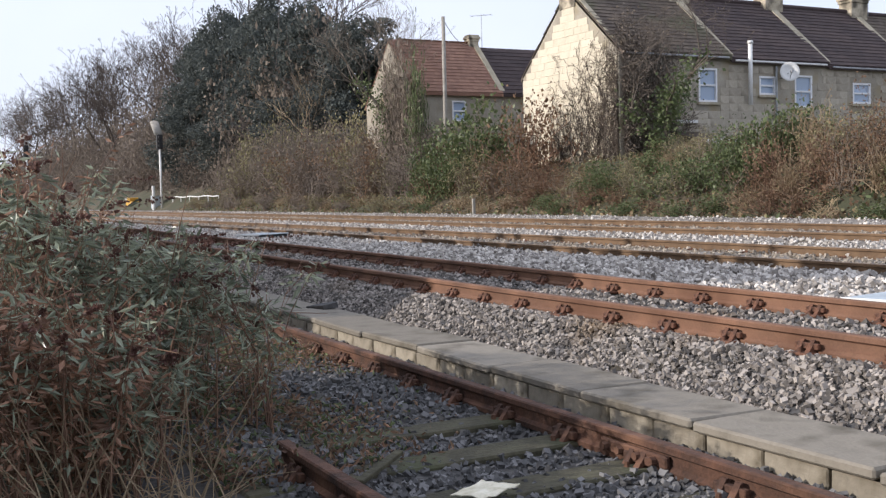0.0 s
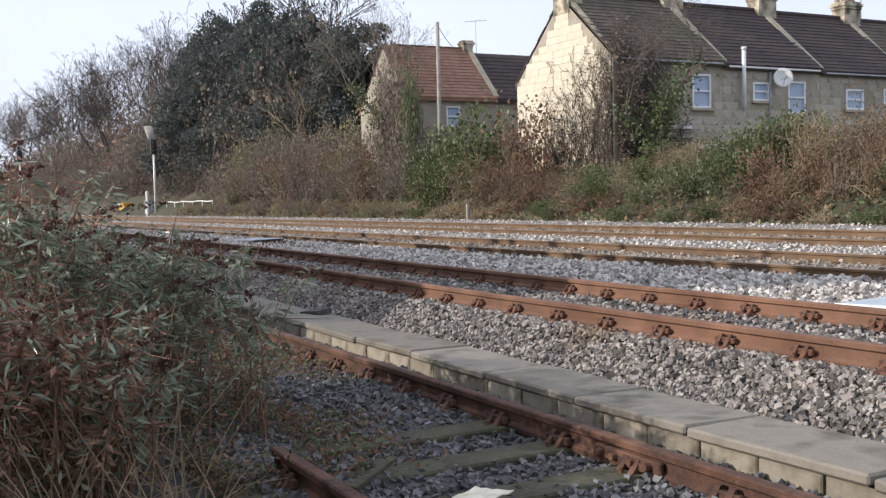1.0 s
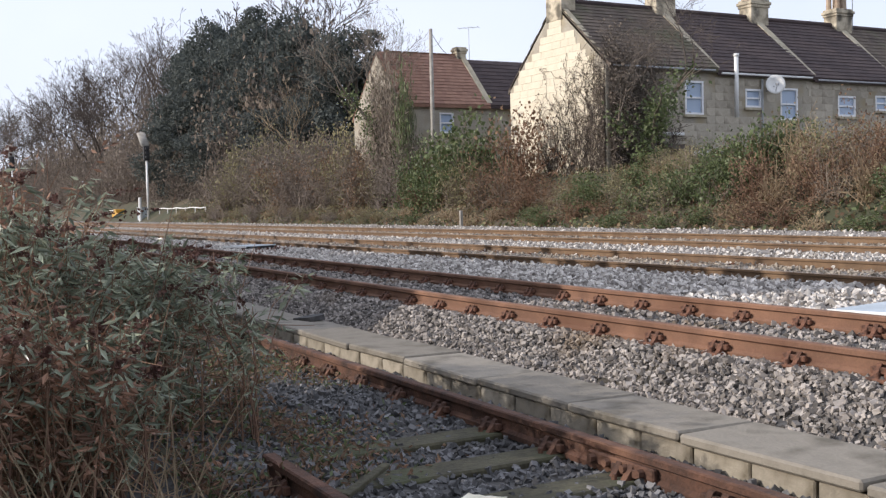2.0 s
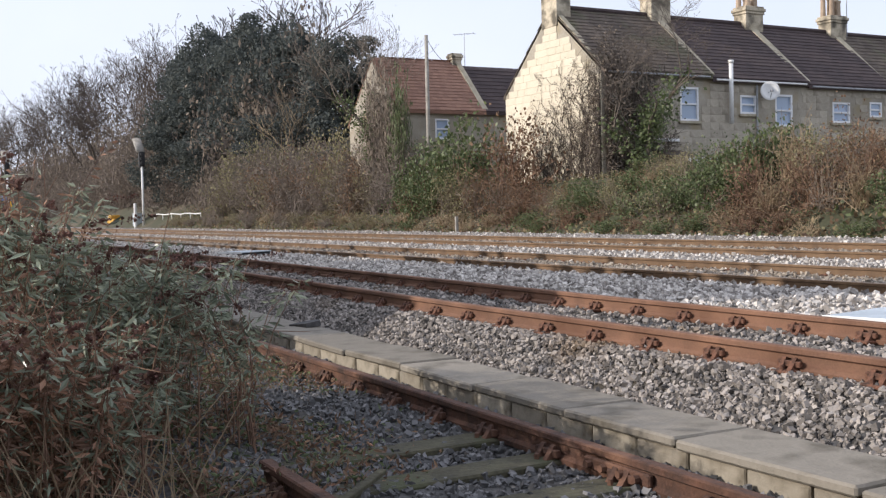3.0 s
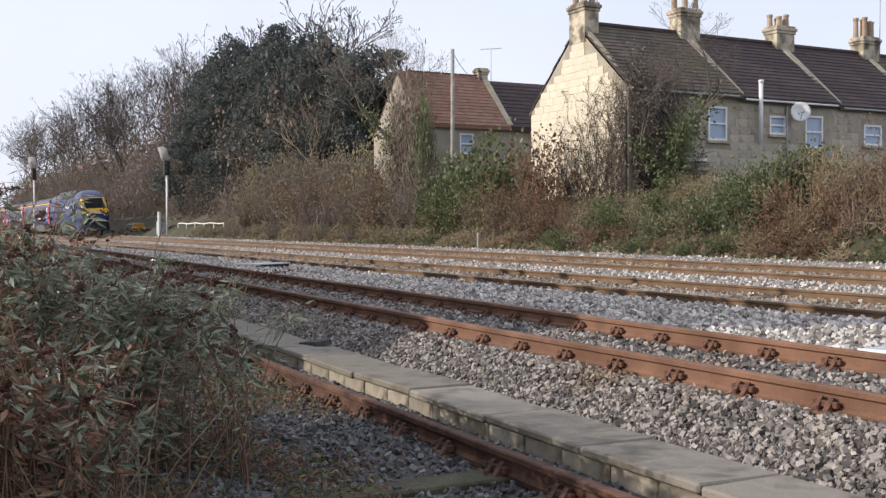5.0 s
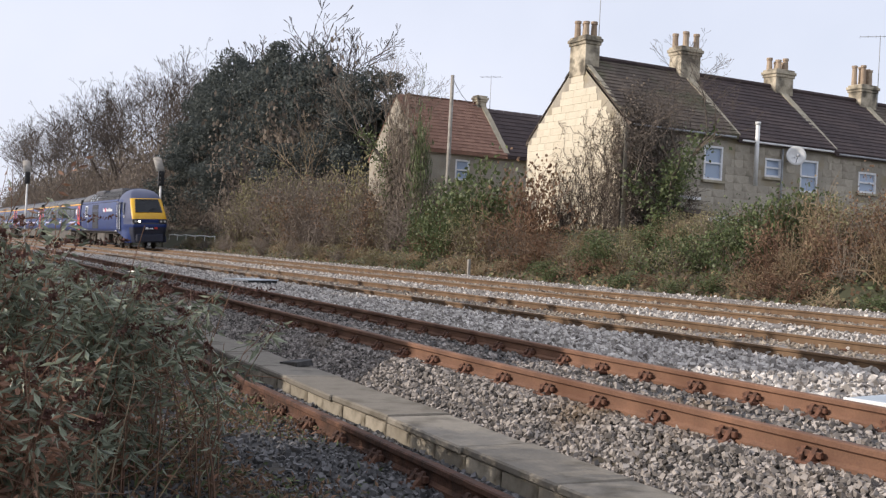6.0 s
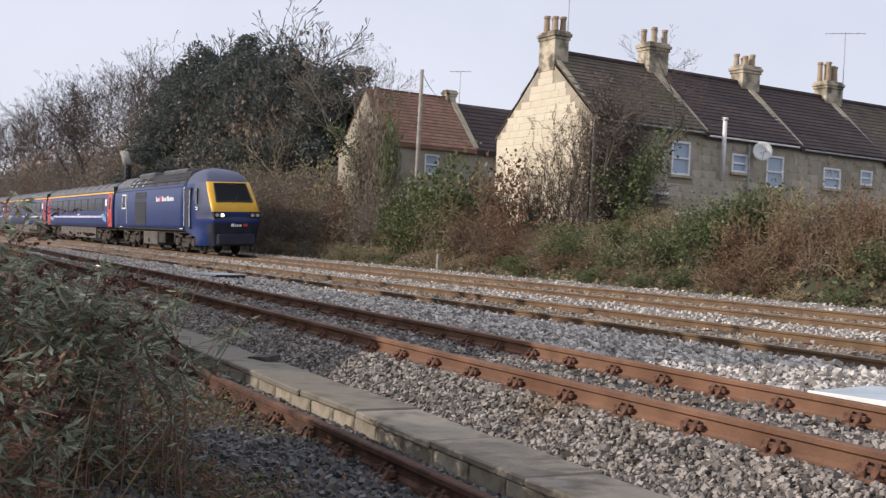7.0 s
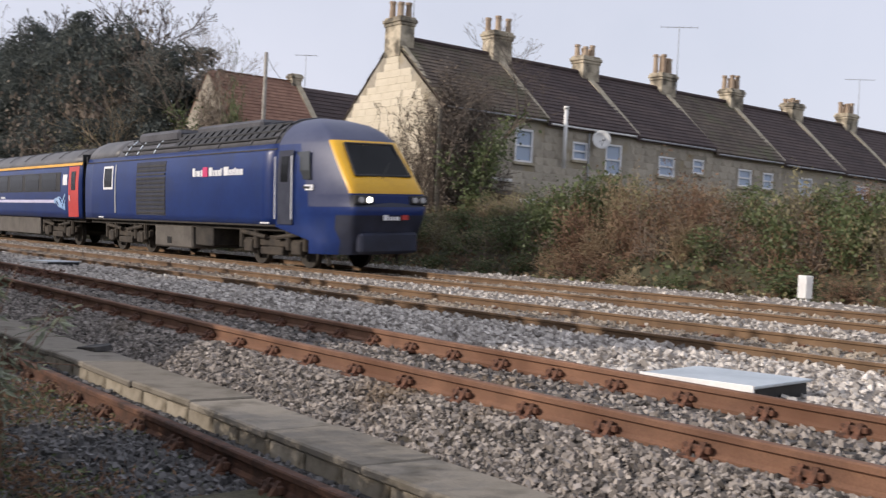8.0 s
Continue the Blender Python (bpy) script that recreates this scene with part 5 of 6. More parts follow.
def shrub(name, label, seed, leaf, n_leaf, size, n_twig, twig_mat, spread=1.0, clump=9, low=0.0):
    """A unit shrub (radius and height about 1): crooked stems, side twigs and clumps of leaves with gaps."""
    rng = np.random.default_rng(seed)
    t = thing(name, label, "shrub", group="scrub on the embankment")
    paths, tips = [], []
    for i in range(n_twig):
        a, el = rng.uniform(0, 2 * math.pi), rng.uniform(0.25, 1.5)
        r = rng.uniform(0.55, 1.12)
        tip = np.array([math.cos(a) * math.cos(el) * r * spread, math.sin(a) * math.cos(el) * r * spread, math.sin(el) * r + low])
        b = rng.normal(size=3) * (0.14, 0.14, 0)
        mid = b * 0.5 + tip * 0.5 + rng.normal(size=3) * 0.08 + (0, 0, 0.1)
        paths.append(([b, mid, tip], [0.012, 0.008, 0.003]))
        for k in range(2):
            s = rng.uniform(0.4, 1.0)
            p = mid + (tip - mid) * s
            q = p + rng.normal(size=3) * 0.14 + (0, 0, 0.05)
            paths.append(([p, q], [0.005, 0.002]))
            tips.append(q)
        tips.append(tip)
    v, f = tubes(paths, 3)
    part("branchwork", nmesh("branchwork", v, f, twig_mat), None, t)
    tips = np.array(tips)
    heads = tips[rng.integers(0, len(tips), clump * 6)]
    c = heads[rng.integers(0, len(heads), n_leaf)] + rng.normal(size=(n_leaf, 3)) * 0.10
    inner = rng.random(n_leaf) < 0.35
    c[inner] *= rng.uniform(0.3, 1.0, (inner.sum(), 1))
    c[:, 2] = np.abs(c[:, 2])
    v, f = quads(rng, c, size)
    part("foliage", nmesh("foliage", v, f, leaf), None, t)
    return t


def bare_tree(name, label, seed, height, mat, levels=5, ivy=None, spread=0.55, first=0.3, thin=0.008):
    """A leafless tree: tapering trunk, limbs and fine twigs."""
    rng = np.random.default_rng(seed)
    t = thing(name, label, "tree")
    paths = {0: [], 1: []}
    tips = []

    def grow(p, d, ln, r, lev):
        n = 4 if lev < 3 else 2 if lev < 6 else 1
        pts, rad = [p], [r]
        for i in range(n):
            d = d + rng.normal(size=3) * 0.13 + (0, 0, 0.05)
            d = d / np.linalg.norm(d)
            p = p + d * ln / n
            pts.append(p)
            rad.append(max(thin, r * (1 - 0.42 * (i + 1) / n)))
        paths[0 if lev < 2 else 1].append((pts, rad))
        if lev >= levels:
            tips.append(p)
            return
        k = 3 if lev < 2 else int(rng.integers(2, 4)) if thin < 0.02 else 3 - (lev == 5)
        for i in range(k):
            s = 1.0 if i == 0 else rng.uniform(0.45, 0.95)
            q = np.array(pts[min(n, max(1, int(round(s * n))))])
            side = rng.normal(size=3)
            side[2] = abs(side[2]) * 0.3
            side /= np.linalg.norm(side)
            e = d * (1 - spread) + side * spread * (0.5 if i == 0 else 1.0)
            grow(q, e / np.linalg.norm(e), ln * rng.uniform(0.62, 0.82), r * 0.58 * (0.9 if i == 0 else 0.7), lev + 1)

    grow(np.zeros(3), np.array([0, 0, 1.0]), height * first, height * 0.018, 0)
    v, f = tubes(paths[0], 7)
    part("trunk", nmesh("trunk", v, f, M["bark"], True), None, t)
    v, f = tubes(paths[1], 3)
    part("branchwork", nmesh("branchwork", v, f, mat), None, t)
    if ivy:
        pts = np.concatenate([np.array(p) for p, r in paths[0] for _ in range(1)])
        c = pts[rng.integers(0, len(pts), ivy)] + rng.normal(size=(ivy, 3)) * 0.24
        v, f = quads(rng, c, 0.11)
        part("ivy", nmesh("ivy", v, f, M["leaf_ivy"]), None, t, "dark ivy climbing the trunk")
    return t


def evergreen(name, label, seed, height, radius, leaf, n=9000, size=0.30):
    """A dense dark tree: trunk, limbs and a crown of many leaf clumps with an uneven outline."""
    rng = np.random.default_rng(seed)
    t = thing(name, label, "tree")
    paths = [([(0, 0, 0), (0.1, 0, height * 0.3), (0, 0.1, height * 0.75)], [0.32, 0.25, 0.08])]
    clumps = []
    for i in range(60):
        el = rng.uniform(0.02, 1.0)
        a = rng.uniform(0, 2 * math.pi)
        w = radius * (1 - (2 * el - 0.85) ** 2 * 0.55) * rng.uniform(0.55, 1.08)
        p = np.array([math.cos(a) * w, math.sin(a) * w, height * (0.12 + 0.86 * el * rng.uniform(0.93, 1.05))])
        clumps.append((p, radius * rng.uniform(0.16, 0.34)))
        if i % 3 == 0:
            paths.append(([(0, 0, p[2] * 0.6), tuple(p * (0.5, 0.5, 0.8)), tuple(p)], [0.09, 0.06, 0.02]))
    v, f = tubes(paths, 6)
    part("trunk", nmesh("trunk", v, f, M["bark"], True), None, t)
    per = n // len(clumps)
    cs = []
    for p, r in clumps:
        d = rng.normal(size=(per, 3))
        d /= np.linalg.norm(d, axis=1, keepdims=True)
        cs.append(p + d * (r * rng.uniform(0.55, 1.08, (per, 1))) * (1, 1, 0.75))
    v, f = quads(rng, np.concatenate(cs), size)
    part("crown", nmesh("crown", v, f, leaf), None, t)
    return t


def place(master, used, x, y, z, rz, s):
    """Put the master itself the first time, a copy afterwards; s: scale along x, y, z."""
    m = pose(x, y, z, 0, 0, rz)
    ob = master if master.name not in used else copy_thing(master, m)
    used.add(master.name)
    ob.matrix_basis = m @ Matrix.Diagonal((*s, 1))
    return ob


def build_embankment():
    rng = random.Random(11)
    kinds = [shrub("bramble", "green bramble and ivy mound on the railway bank", 31, M["leaf_ivy"], 1300, 0.07, 26, M["twig_red"], 1.0, 14),
             shrub("shrub", "bare russet shrub on the railway bank", 32, M["leaf_russet"], 1150, 0.048, 56, M["twig"], 0.9, 18),
             shrub("shrub", "olive scrub bush on the railway bank", 33, M["leaf_olive"], 1300, 0.05, 44, M["twig"], 0.95, 18),
             shrub("shrub", "bare grey-brown thicket on the railway bank", 34, M["leaf_thicket"], 1500, 0.042, 70, M["thicket_twig"], 0.9, 20),
             shrub("bramble", "russet and green bramble tangle on the railway bank", 35, M["leaf_brown"], 1200, 0.054, 44, M["twig_red"], 1.05, 16),
             shrub("shrub", "dark leafy shrub on the railway bank", 36, M["leaf_ivy"], 1500, 0.07, 26, M["twig"], 0.85, 16),
             shrub("grass_tussock", "dry straw-coloured grass tussock on the bank", 39, M["leaf_tan"], 400, 0.05, 80, M["straw"], 0.9, 16)]
    used = set()
    crest_x = [-240, -120, -90, -60, -47, -42, -38, -35, -32, -29.5, -27.5, -22, -19, -15, -11, -5, 5]
    crest_z = [7.0, 6.6, 6.3, 5.9, 5.4, 4.8, 4.1, 4.5, 4.5, 2.9, 2.3, 3.0, 3.6, 3.1, 3.3, 3.7, 3.7]
    # brambles and tussocks at the foot
    x = 3.0
    while x > -75:
        y = rng.uniform(17.8, 18.5) + 0.0096 * -x
        s = rng.uniform(0.5, 0.9)
        k = rng.choice((0, 4, 2, 0, 6)) if x > -30 else rng.choice((6, 2, 0, 6)) if x > -44 else rng.choice((3, 2, 6, 3))
        place(kinds[k], used, x, y, float(ground_z(x, y)) - 0.1, rng.uniform(0, 360), (s * 1.3, s * 1.1, s * rng.uniform(0.6, 0.95)))
        x -= rng.uniform(0.9, 1.4)
    # main belt
    for row, (ya, yb, f) in enumerate(((18.8, 19.2, 0.60), (19.6, 20.2, 0.92), (20.5, 20.9, 0.86))):
        x = 4.0 - row * 0.4
        while x > -66:
            y = rng.uniform(ya, yb) + 0.0096 * -x
            if -35 < x < -26.5 and y > 20.3:
                x -= 1.0
                continue
            zc = float(np.interp(x, crest_x, crest_z))
            g = float(ground_z(x, y)) - 0.15
            h = max(0.7, (zc - g) * f * rng.uniform(0.7, 1.04))
            if -36 < x < -30.5 and row == 1:
                h = (zc - g) * rng.uniform(0.95, 1.08)
            w = max(0.9, min(h * rng.uniform(0.6, 0.85), 2.2))
            if x > -16:
                k = rng.choice((4, 5, 0, 2, 0, 1))
            elif x > -19:
                k = rng.choice((4, 2, 1, 6))
            elif x > -22.5:
                k = rng.choice((5, 5, 4, 0))
            elif x > -28:
                k = rng.choice((0, 5, 2, 6))
            elif x > -34:
                k = rng.choice((1, 2, 4, 1))
            elif x > -40:
                k = rng.choice((0, 0, 2, 5))
            else:
                k = rng.choice((3, 2, 3, 1, 3, 2))
            place(kinds[k], used, x, y, g, rng.uniform(0, 360), (w, w, h))
            x -= w * rng.uniform(0.75, 1.1)
    # far scrub towards the bend
    x = -66.0
    while x > -260:
        for y in (21.2, 23.5):
            h = rng.uniform(4.5, 7.5) * (1.15 if y > 22 else 0.75)
            place(kinds[3], used, x + rng.uniform(-1, 1), y + rng.uniform(-0.7, 0.7) + (0.5 if x > -100 else 0), 0.6, rng.uniform(0, 360), (h * 0.66, h * 0.5, h))
        h = rng.uniform(9.5, 12.5)
        place(kinds[3], used, x + rng.uniform(-1, 1), rng.uniform(25.5, 28.0), 0.6, rng.uniform(0, 360), (h * 0.5, h * 0.45, h))
        x -= 5.0
    # leaf litter and ivy hugging the bank
    g = np.random.default_rng(12)
    n = 20000
    x = 5 - 80 * g.random(n) ** 1.3
    y = g.uniform(17.2, 21.5, n) + 0.0096 * -x
    c = np.stack([x, y, ground_z(x, y) + g.uniform(0.0, 0.22, n)], 1)
    v, f = quads(g, c, 0.12)
    idx = (g.random(n) * 4).astype(int)
    ob = new("undergrowth", nmesh("undergrowth", v, f, [M["leaf_ivy"], M["leaf_olive"], M["leaf_brown"], M["leaf_tan"]], index=idx))
    tagged(ob, "low ivy, dead leaves and grass covering the bank", "undergrowth", kind="stuff")


build_embankment()


def build_trees():
    used = set()
    ev = [evergreen("evergreen_tree", "broad dark evergreen tree behind the railway bank", 41, 12.5, 5.2, M["leaf_ever"], 26000, 0.24),
          evergreen("evergreen_tree", "tall dark ivy-clad evergreen tree", 42, 13.5, 5.4, M["leaf_ever"], 26000, 0.24)]
    for i, (x, y, s, h) in enumerate(((-96, 27, 0.8, 1.12), (-90, 26.5, 0.85, 1.15), (-84, 25.8, 0.95, 1.04), (-77, 27, 1.0, 1.08),
                                      (-69, 27, 1.0, 0.94), (-62.5, 27.5, 0.8, 0.80), (-74, 23.8, 0.8, 0.58), (-64, 24.2, 0.7, 0.50), (-84, 23.0, 0.8, 0.66))):
        place(ev[i % 2], used, x, y, 1.8, i * 67, (s, s, h))
    bt = [bare_tree("bare_tree", "tall leafless tree against the sky", 51, 25.0, M["far_twig"], 7, spread=0.50, first=0.25, thin=0.042),
          bare_tree("bare_tree", "leafless hazy tree above the far bank", 53, 21.5, M["far_twig"], 7, spread=0.52, first=0.25, thin=0.026)]
    for k, x, y, rz, s in ((0, -104, 38, 0, 1.2), (0, -110, 38, 120, 1.12),
                           (1, -104, 27, 10, 0.98), (1, -112, 25.5, 80, 0.98), (1, -121, 27, 170, 1.0), (1, -132, 25, 250, 0.98), (1, -142, 26, 30, 1.05),
                           (1, -156, 25, 300, 1.0), (1, -170, 25, 130, 1.0), (1, -188, 24.5, 200, 1.05), (1, -208, 24, 50, 1.1), (1, -232, 24, 90, 1.15)):
        place(bt[k], used, x, y, 1.8, rz, (s, s, s))
    # ivy-clad trees against the houses
    t = bare_tree("ivy_clad_tree", "leafless tree hung with ivy in front of the terrace", 57, 7.9, M["stem_dark"], 7, 1900, 0.62, 0.27, 0.007)
    t.matrix_basis = pose(-25.9, 21.1, 1.9, 0, 4, 40)
    t = bare_tree("ivy_clad_tree", "ivy-choked tree against the cottage gable", 58, 9.6, M["twig"], 7, 2400, 0.5, 0.3, 0.008)
    t.matrix_basis = pose(-42.6, 19.9, 2.0, 0, 0, 0)
    veil = shrub("ivy_thicket", "tangled ivy and brown creeper against the cottage gable", 66, M["leaf_thicket"], 3200, 0.05, 150, M["twig"], 0.9, 26)
    veil.matrix_basis = pose(-42.4, 20.0, 1.8, 0, 0, 20) @ Matrix.Diagonal((1.9, 0.7, 5.6, 1))
    veil2 = shrub("ivy_thicket", "dark ivy hanging over the cottage corner", 67, M["leaf_ivy"], 2200, 0.06, 60, M["twig"], 0.9, 20)
    veil2.matrix_basis = pose(-41.2, 20.3, 1.8, 0, 0, 0) @ Matrix.Diagonal((0.9, 0.8, 5.2, 1))
    t = bare_tree("sapling", "thin bare sapling on the bank", 59, 7.5, M["straw"], 5, None, 0.45)
    t.matrix_basis = pose(-56.5, 21.0, 2.0)


build_trees()


def build_creeper():
    """Dry creeper and ivy on the gable wall."""
    rng = np.random.default_rng(61)
    t = thing("creeper", "dry brown creeper spreading over the stone gable", "climbing plant", (0, 0, 0))
    paths, pts = [], []
    for i in range(120):
        x, z = -28.05 - 3.6 * rng.random() ** 1.7, rng.uniform(1.6, 2.6)
        top = (6.4 - abs(x + 28.6) * 0.55) * rng.uniform(0.6, 1.05)
        lean = rng.normal() * 0.35
        p = [(x, HY - 0.035, z)]
        while z < top and len(p) < 34:
            lean = lean * 0.8 + rng.normal() * 0.42
            step = rng.uniform(0.10, 0.24)
            x = min(-28.03, max(-32.0, x + step * math.sin(lean)))
            z += step * abs(math.cos(lean))
            p.append((x, HY - 0.035 - abs(rng.normal()) * 0.03, z))
        if len(p) > 2:
            paths.append((p, np.linspace(0.013, 0.005, len(p))))
            pts += p[2:]
            for k in range(len(p) // 2):
                a = np.array(p[int(rng.integers(1, len(p)))])
                b = a + (rng.normal() * 0.24, -abs(rng.normal()) * 0.03, rng.normal() * 0.16)
                c = b + (rng.normal() * 0.12, -abs(rng.normal()) * 0.03, rng.uniform(-0.14, 0.06))
                b[0], c[0] = min(b[0], -28.02), min(c[0], -28.02)
                paths.append(([a, b, c], [0.007, 0.006, 0.004]))
                pts.append(tuple(c))
    v, f = tubes(paths, 3)
    part("stemwork", nmesh("stemwork", v, f, M["stem_dark"]), None, t)
    pts = np.array(pts)
    c = pts[rng.integers(0, len(pts), 1900)] + rng.normal(size=(1900, 3)) * (0.10, 0.03, 0.10)
    c[:, 0] = np.minimum(c[:, 0], -28.03)
    c[:, 1] = np.minimum(c[:, 1], HY - 0.03)
    v, f = quads(rng, c, 0.075)
    part("foliage", nmesh("foliage", v, f, M["leaf_thicket"]), None, t)


build_creeper()


def build_wall_creeper():
    """Tangled bare creeper over the shaded house front beside the ivy tree."""
    rng = np.random.default_rng(63)
    t = thing("creeper", "tangle of bare creeper over the house front", "climbing plant", (0, 0, 0))
    paths, pts = [], []
    for i in range(150):
        y, z = 21.25 + 2.6 * rng.random() ** 1.3, 1.8
        p = [(HX + 0.06, y, z)]
        top = rng.uniform(3.6, 7.6) if y < 23.2 else rng.uniform(3.0, 5.2)
        while z < top and len(p) < 22:
            y = max(21.25, y + rng.normal() * 0.14)
            z += rng.uniform(0.15, 0.35)
            p.append((HX + 0.06 + abs(rng.normal()) * 0.25 - max(0, z - 5.8) * 0.6, y, z))
        if len(p) > 2:
            paths.append((p, np.linspace(0.024, 0.008, len(p))))
            pts += p[2:]
            for k in range(5):
                a = np.array(p[int(rng.integers(1, len(p)))])
                b = a + (abs(rng.normal()) * 0.3, rng.normal() * 0.3, rng.uniform(-0.1, 0.4))
                paths.append(([a, b], [0.012, 0.005]))
    v, f = tubes(paths, 3)
    part("stemwork", nmesh("stemwork", v, f, M["stem_dark"]), None, t)
    pts = np.array(pts)
    c = pts[rng.integers(0, len(pts), 1700)] + np.abs(rng.normal(size=(1700, 3))) * (0.25, 0.0, 0.0) + rng.normal(size=(1700, 3)) * (0, 0.2, 0.2)
    v, f = quads(rng, c, 0.09)
    part("foliage", nmesh("foliage", v, f, M["leaf_thicket"]), None, t)


build_wall_creeper()


def build_near_bush(name, label, seed, spots, green, n_leaf):
    """Head-high bush close by: arching stems with lance leaves, dead leaves below and brown seed heads on top."""
    rng = np.random.default_rng(seed)
    t = thing(name, label, "bush")
    stems, gc, gd, dc, dd, heads = [], [], [], [], [], []
    for x, y, h in spots:
        lean = rng.normal(size=2) * 0.16 * h
        pts = []
        for s in np.linspace(0, 1, 7):
            bend = s * s
            pts.append((x + lean[0] * bend + rng.normal() * 0.012, y + lean[1] * bend + rng.normal() * 0.012, h * s * (1 - 0.08 * bend)))
        pts = np.array(pts)
        stems.append((pts, np.linspace(0.0055, 0.0016, 7)))
        knots = rng.beta(2.2, 1.0, 6)
        tone = rng.uniform(0.55, 1.35, 6)
        for k in range(n_leaf):
            s = min(0.999, max(0.0, knots[k % 6] + rng.normal() * 0.035))
            i = min(5, int(s * 6))
            p = pts[i] + (pts[i + 1] - pts[i]) * (s * 6 - i)
            a = rng.uniform(0, 6.28)
            d = np.array([math.cos(a), math.sin(a), rng.uniform(-0.5, 0.6)])
            q = p + d * rng.uniform(0.0, 0.05)
            if rng.random() < green * tone[k % 6] * (0.75 + 0.9 * s):
                gc.append(q), gd.append(d)
            else:
                dc.append(q), dd.append(d)
        if rng.random() < 0.36:
            e = pts[-1]
            for k in range(60):
                u = rng.random()
                heads.append(e + rng.normal(size=3) * 0.016 * (1.2 - u) + np.array([lean[0], lean[1], -0.02 * h]) * u * 0.5 + (0, 0, 0.05 * u))
        for k in range(3):
            p = pts[int(rng.integers(2, 6))]
            q = p + rng.normal(size=3) * 0.14 + (0, 0, 0.08)
            stems.append(([p, (p + q) / 2, q], [0.003, 0.0025, 0.0015]))
    v, f = tubes(stems, 4)
    part("stemwork", nmesh("stemwork", v, f, M["twig_red"]), None, t)
    for nm, c, d, m, ln, wd in (("foliage", gc, gd, M["leaf_green"], 0.088, 0.0098), ("dead_foliage", dc, dd, M["leaf_dead"], 0.062, 0.0100)):
        if c:
            v, f = leaves(rng, np.array(c), ln, wd, 0.35, np.array(d))
            part(nm, nmesh(nm, v, f, m), None, t)
    if heads:
        v, f = quads(rng, np.array(heads), 0.018, 0.45)
        o = part("seed_head", nmesh("seed_head", v, f, M["seed"]), None, t)
        o["kind"] = "stuff"
    return t


BUSH_X, BUSH_Y = 0.12, -0.13


def bush_height(a):
    return float(np.interp(a, [0, 4, 6.0, 7.5, 10, 13, 15.5, 17.5], [1.84, 1.8, 1.68, 1.42, 1.33, 1.28, 1.08, 0.75]))


def build_foreground():
    rng = random.Random(21)
    # (bearing from the camera side, in degrees off the track, and distance) of each bush
    for i, (a0, a1, d0, d1, n, green, lv) in enumerate(((1.5, 6.5, 5.2, 7.2, 55, 0.62, 66), (5.5, 10, 5.6, 7.6, 58, 0.78, 68), (9, 13.0, 5.8, 7.8, 54, 0.88, 66), (12.0, 14.4, 6.0, 8.0, 30, 0.9, 54),
                                                       (2, 8, 4.3, 5.4, 62, 0.2, 50), (7.5, 11.5, 4.5, 5.6, 48, 0.5, 46))):
        spots = []
        for k in range(n):
            a, d = rng.uniform(a0, a1), rng.uniform(d0, d1)
            x, y = BUSH_X - d * math.cos(radians(a)), BUSH_Y + d * math.sin(radians(a))
            h = 1.4 + (bush_height(a) - 1.4) * d / 6.3
            h *= rng.uniform(0.72, 1.0) if i < 4 else rng.uniform(0.35, 0.72)
            spots.append((x, y, h))
        build_near_bush("bush", ("tangled green bush with lance leaves and brown seed heads", "low bush of dying brown leaves on thin red stems")[i > 3], 70 + i, spots, green, lv)
    # a few tall sprays with drooping dark seed heads
    spots = []
    for k in range(34):
        a, d = rng.uniform(2.6, 7.2), rng.uniform(5.4, 7.0)
        spots.append((BUSH_X - d * math.cos(radians(a)), BUSH_Y + d * math.sin(radians(a)), rng.uniform(1.5, 1.95)))
    build_near_bush("bush", "tall sparse sprays with drooping brown seed heads", 78, spots, 0.15, 22)
    # outermost drooping sprays
    spots = [(-6.0 + rng.uniform(-0.5, 0.5), 1.72 + rng.uniform(-0.2, 0.15), rng.uniform(0.75, 1.12)) for k in range(12)]
    build_near_bush("bush", "thin outer sprays of pale green lance leaves", 79, spots, 0.9, 40)
    # dry stalks
    g = np.random.default_rng(22)
    paths = []
    for k in range(150):
        a, d = g.uniform(2, 13), g.uniform(3.9, 5.4)
        x, y = BUSH_X - d * math.cos(radians(a)), d * math.sin(radians(a))
        h = (0.15 + 0.65 * g.random() ** 1.8) * (1.0 if a < 11 else 0.5)
        l = g.normal(size=2) * 0.24
        paths.append(([(x, y, 0), (x + l[0] * 0.4, y + l[1] * 0.4, h * 0.5), (x + l[0], y + l[1], h)], [0.004, 0.0032, 0.0016]))
    v, f = tubes(paths, 3)
    ob = new("dry_grass", nmesh("dry_grass", v, f, M["straw"]))
    tagged(ob, "dry straw-coloured stalks at the foot of the bush", "grass", kind="stuff")
    # weeds, dead bracken and leaves on the siding
    n = 26000
    x = -4.4 - 9.5 * g.random(n) ** 1.1
    y = 1.0 + 2.2 * g.random(n) ** 1.4
    keep = y < 0.34 * -x + 0.35 + g.normal(size=n) * 0.25
    patch = np.sin(x * 2.3 + 1.7 * np.sin(y * 3.1)) + np.sin(y * 4.3 - x * 1.1) > -0.5
    keep &= patch & (y < KERB_F - 0.1)
    x, y = x[keep], y[keep]
    c = np.stack([x, y, 0.03 + g.random(len(x)) ** 2.2 * 0.26 * np.clip(0.30 * -x - y + 0.7, 0.12, 1)], 1)
    v, f = leaves(g, c, 0.05, 0.0085, 0.2)
    idx = np.repeat((g.random(len(c)) < 0.62).astype(int) + (g.random(len(c)) < 0.2), 4)
    ob = new("weeds", nmesh("weeds", v, f, [M["leaf_ivy"], M["leaf_brown"], M["leaf_dead"]], index=idx))
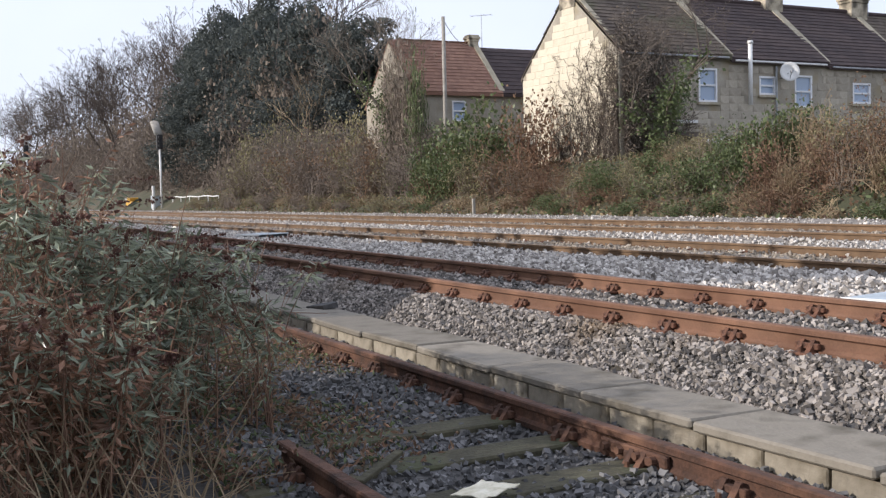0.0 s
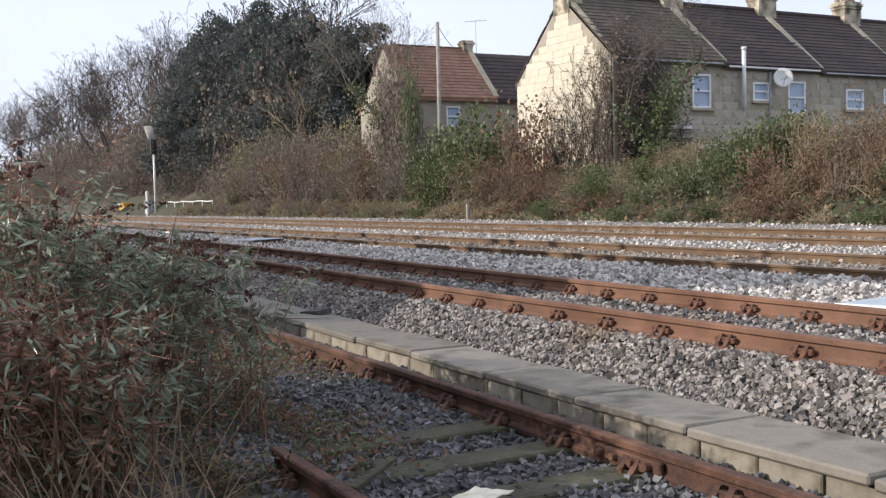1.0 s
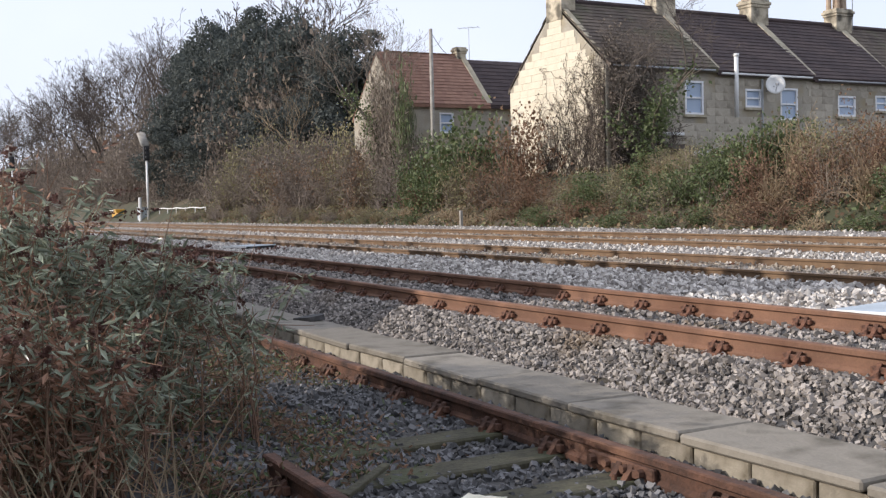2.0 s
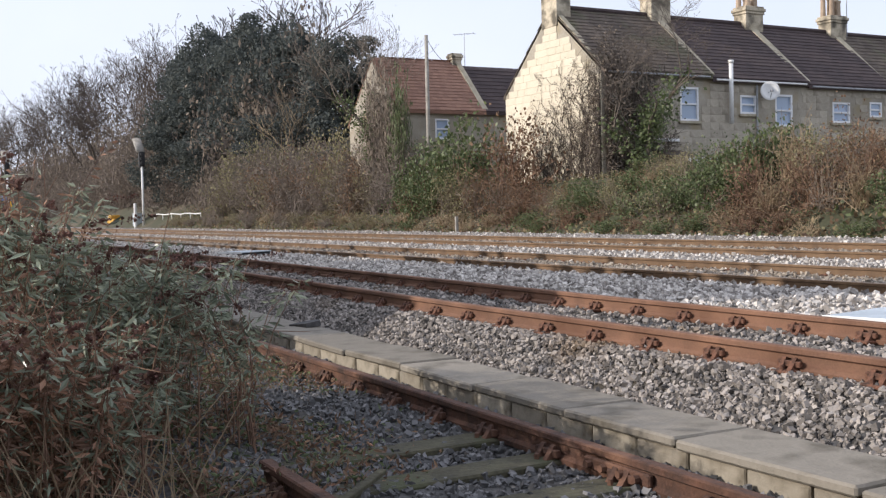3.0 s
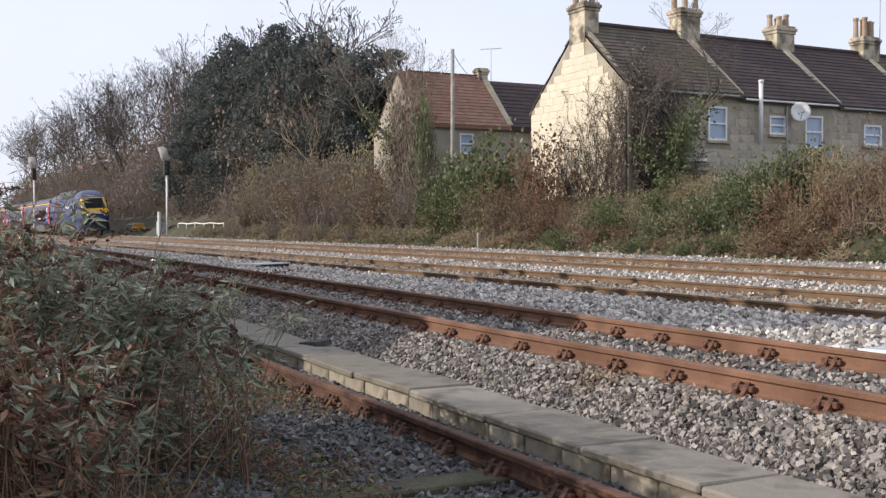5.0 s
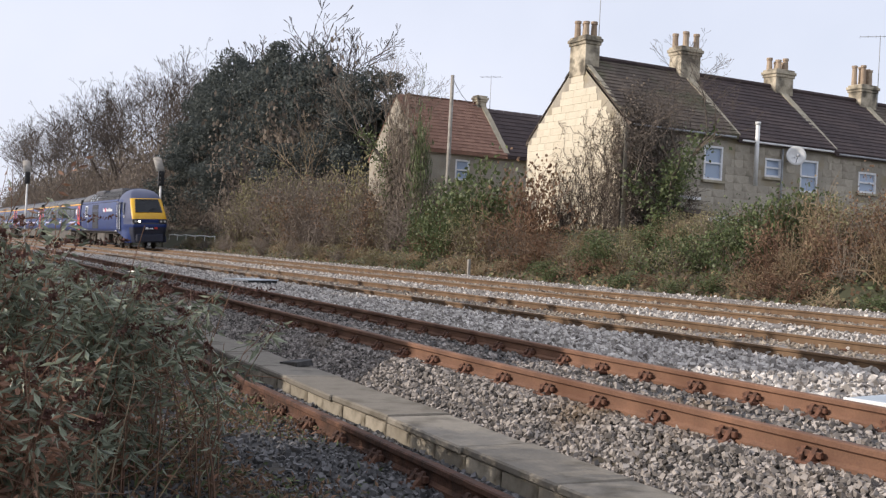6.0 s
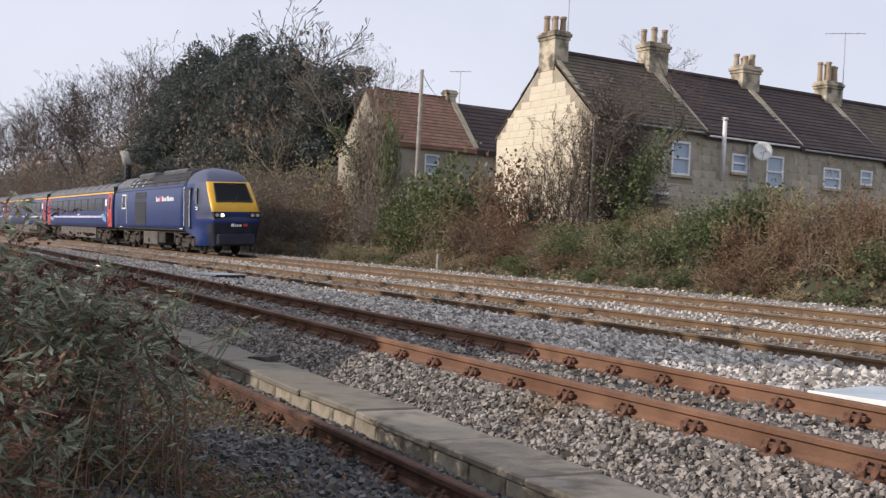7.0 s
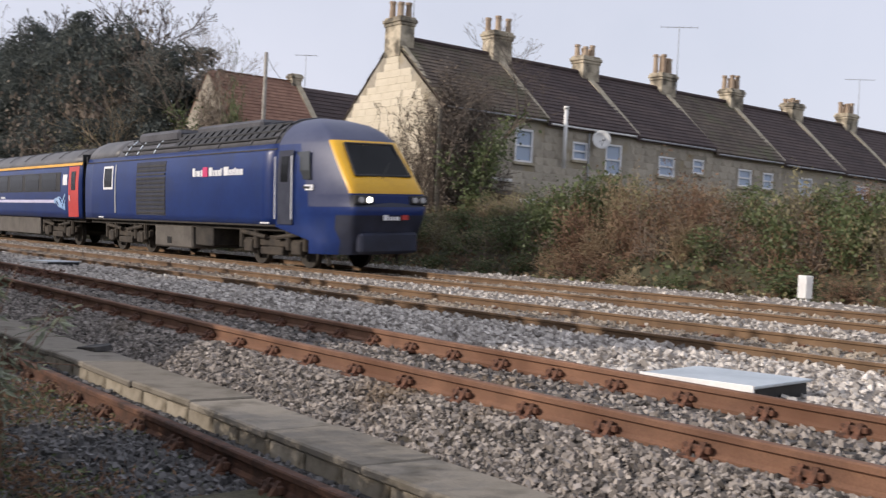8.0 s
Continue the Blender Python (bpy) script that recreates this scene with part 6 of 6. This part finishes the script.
    tagged(ob, "low weeds and dead bracken creeping over the siding", "weeds", kind="stuff")


build_foreground()


def build_near_hedge():
    """Scrub on the camera's own side of the line: it shades the siding."""
    rng = random.Random(33)
    a = shrub("hedge_bush", "dense scrub on the near side of the siding", 37, M["leaf_olive"], 2900, 0.27, 24, M["twig"], 0.9, 22)
    b = shrub("hedge_bush", "leafy near-side scrub bush", 38, M["leaf_ivy"], 2900, 0.27, 24, M["twig"], 0.9, 22)
    for o in (a, b):
        o["group"] = "near hedge"
    used = set()
    x = -11.0
    while x > -60:
        s = rng.uniform(1.1, 1.4)
        place(rng.choice((a, b)), used, x - s, rng.uniform(-1.4, -0.6), 0, rng.uniform(0, 360), (s, s * 0.8, rng.uniform(3.7, 4.4)))
        place(rng.choice((a, b)), used, x - s - 0.6, rng.uniform(-2.6, -2.0), 0, rng.uniform(0, 360), (s * 1.1, s, rng.uniform(3.9, 4.7)))
        x -= s * 0.9
    x = 5.0
    while x > -12:
        s = rng.uniform(0.8, 1.1)
        place(rng.choice((a, b)), used, x, rng.uniform(-2.4, -1.9), 0.1, rng.uniform(0, 360), (s, s * 0.7, rng.uniform(1.2, 1.45) if -13 < x < -3 else rng.uniform(1.5, 1.75)))
        x -= s * 0.7


build_near_hedge()


# ---------------------------------------------------------------- movement
def motions():
    roll = math.degrees(math.atan2(T_Z[1] - T_Z[0], 1.5))
    for ob, back in TRAIN:
        rows = []
        for t in (0, 1, 2, 3, 4, 5, 6, 7, 8):
            x = NOSE_END - SPEED * (8 - t) + back
            rows.append((t, pose(x, sum(T_Y) / 2 + T_SLOPE * x, sum(T_Z) / 2, roll, 0, math.degrees(T_SLOPE))))
        walk(ob, rows)
    step = math.degrees(SPEED / FPS / 0.50)
    for w, x, z in SPIN:
        walk(w, [(k / FPS, pose(x, 0, z, 0, (k * step) % 360, 0)) for k in range(8 * FPS + 1)])


motions()
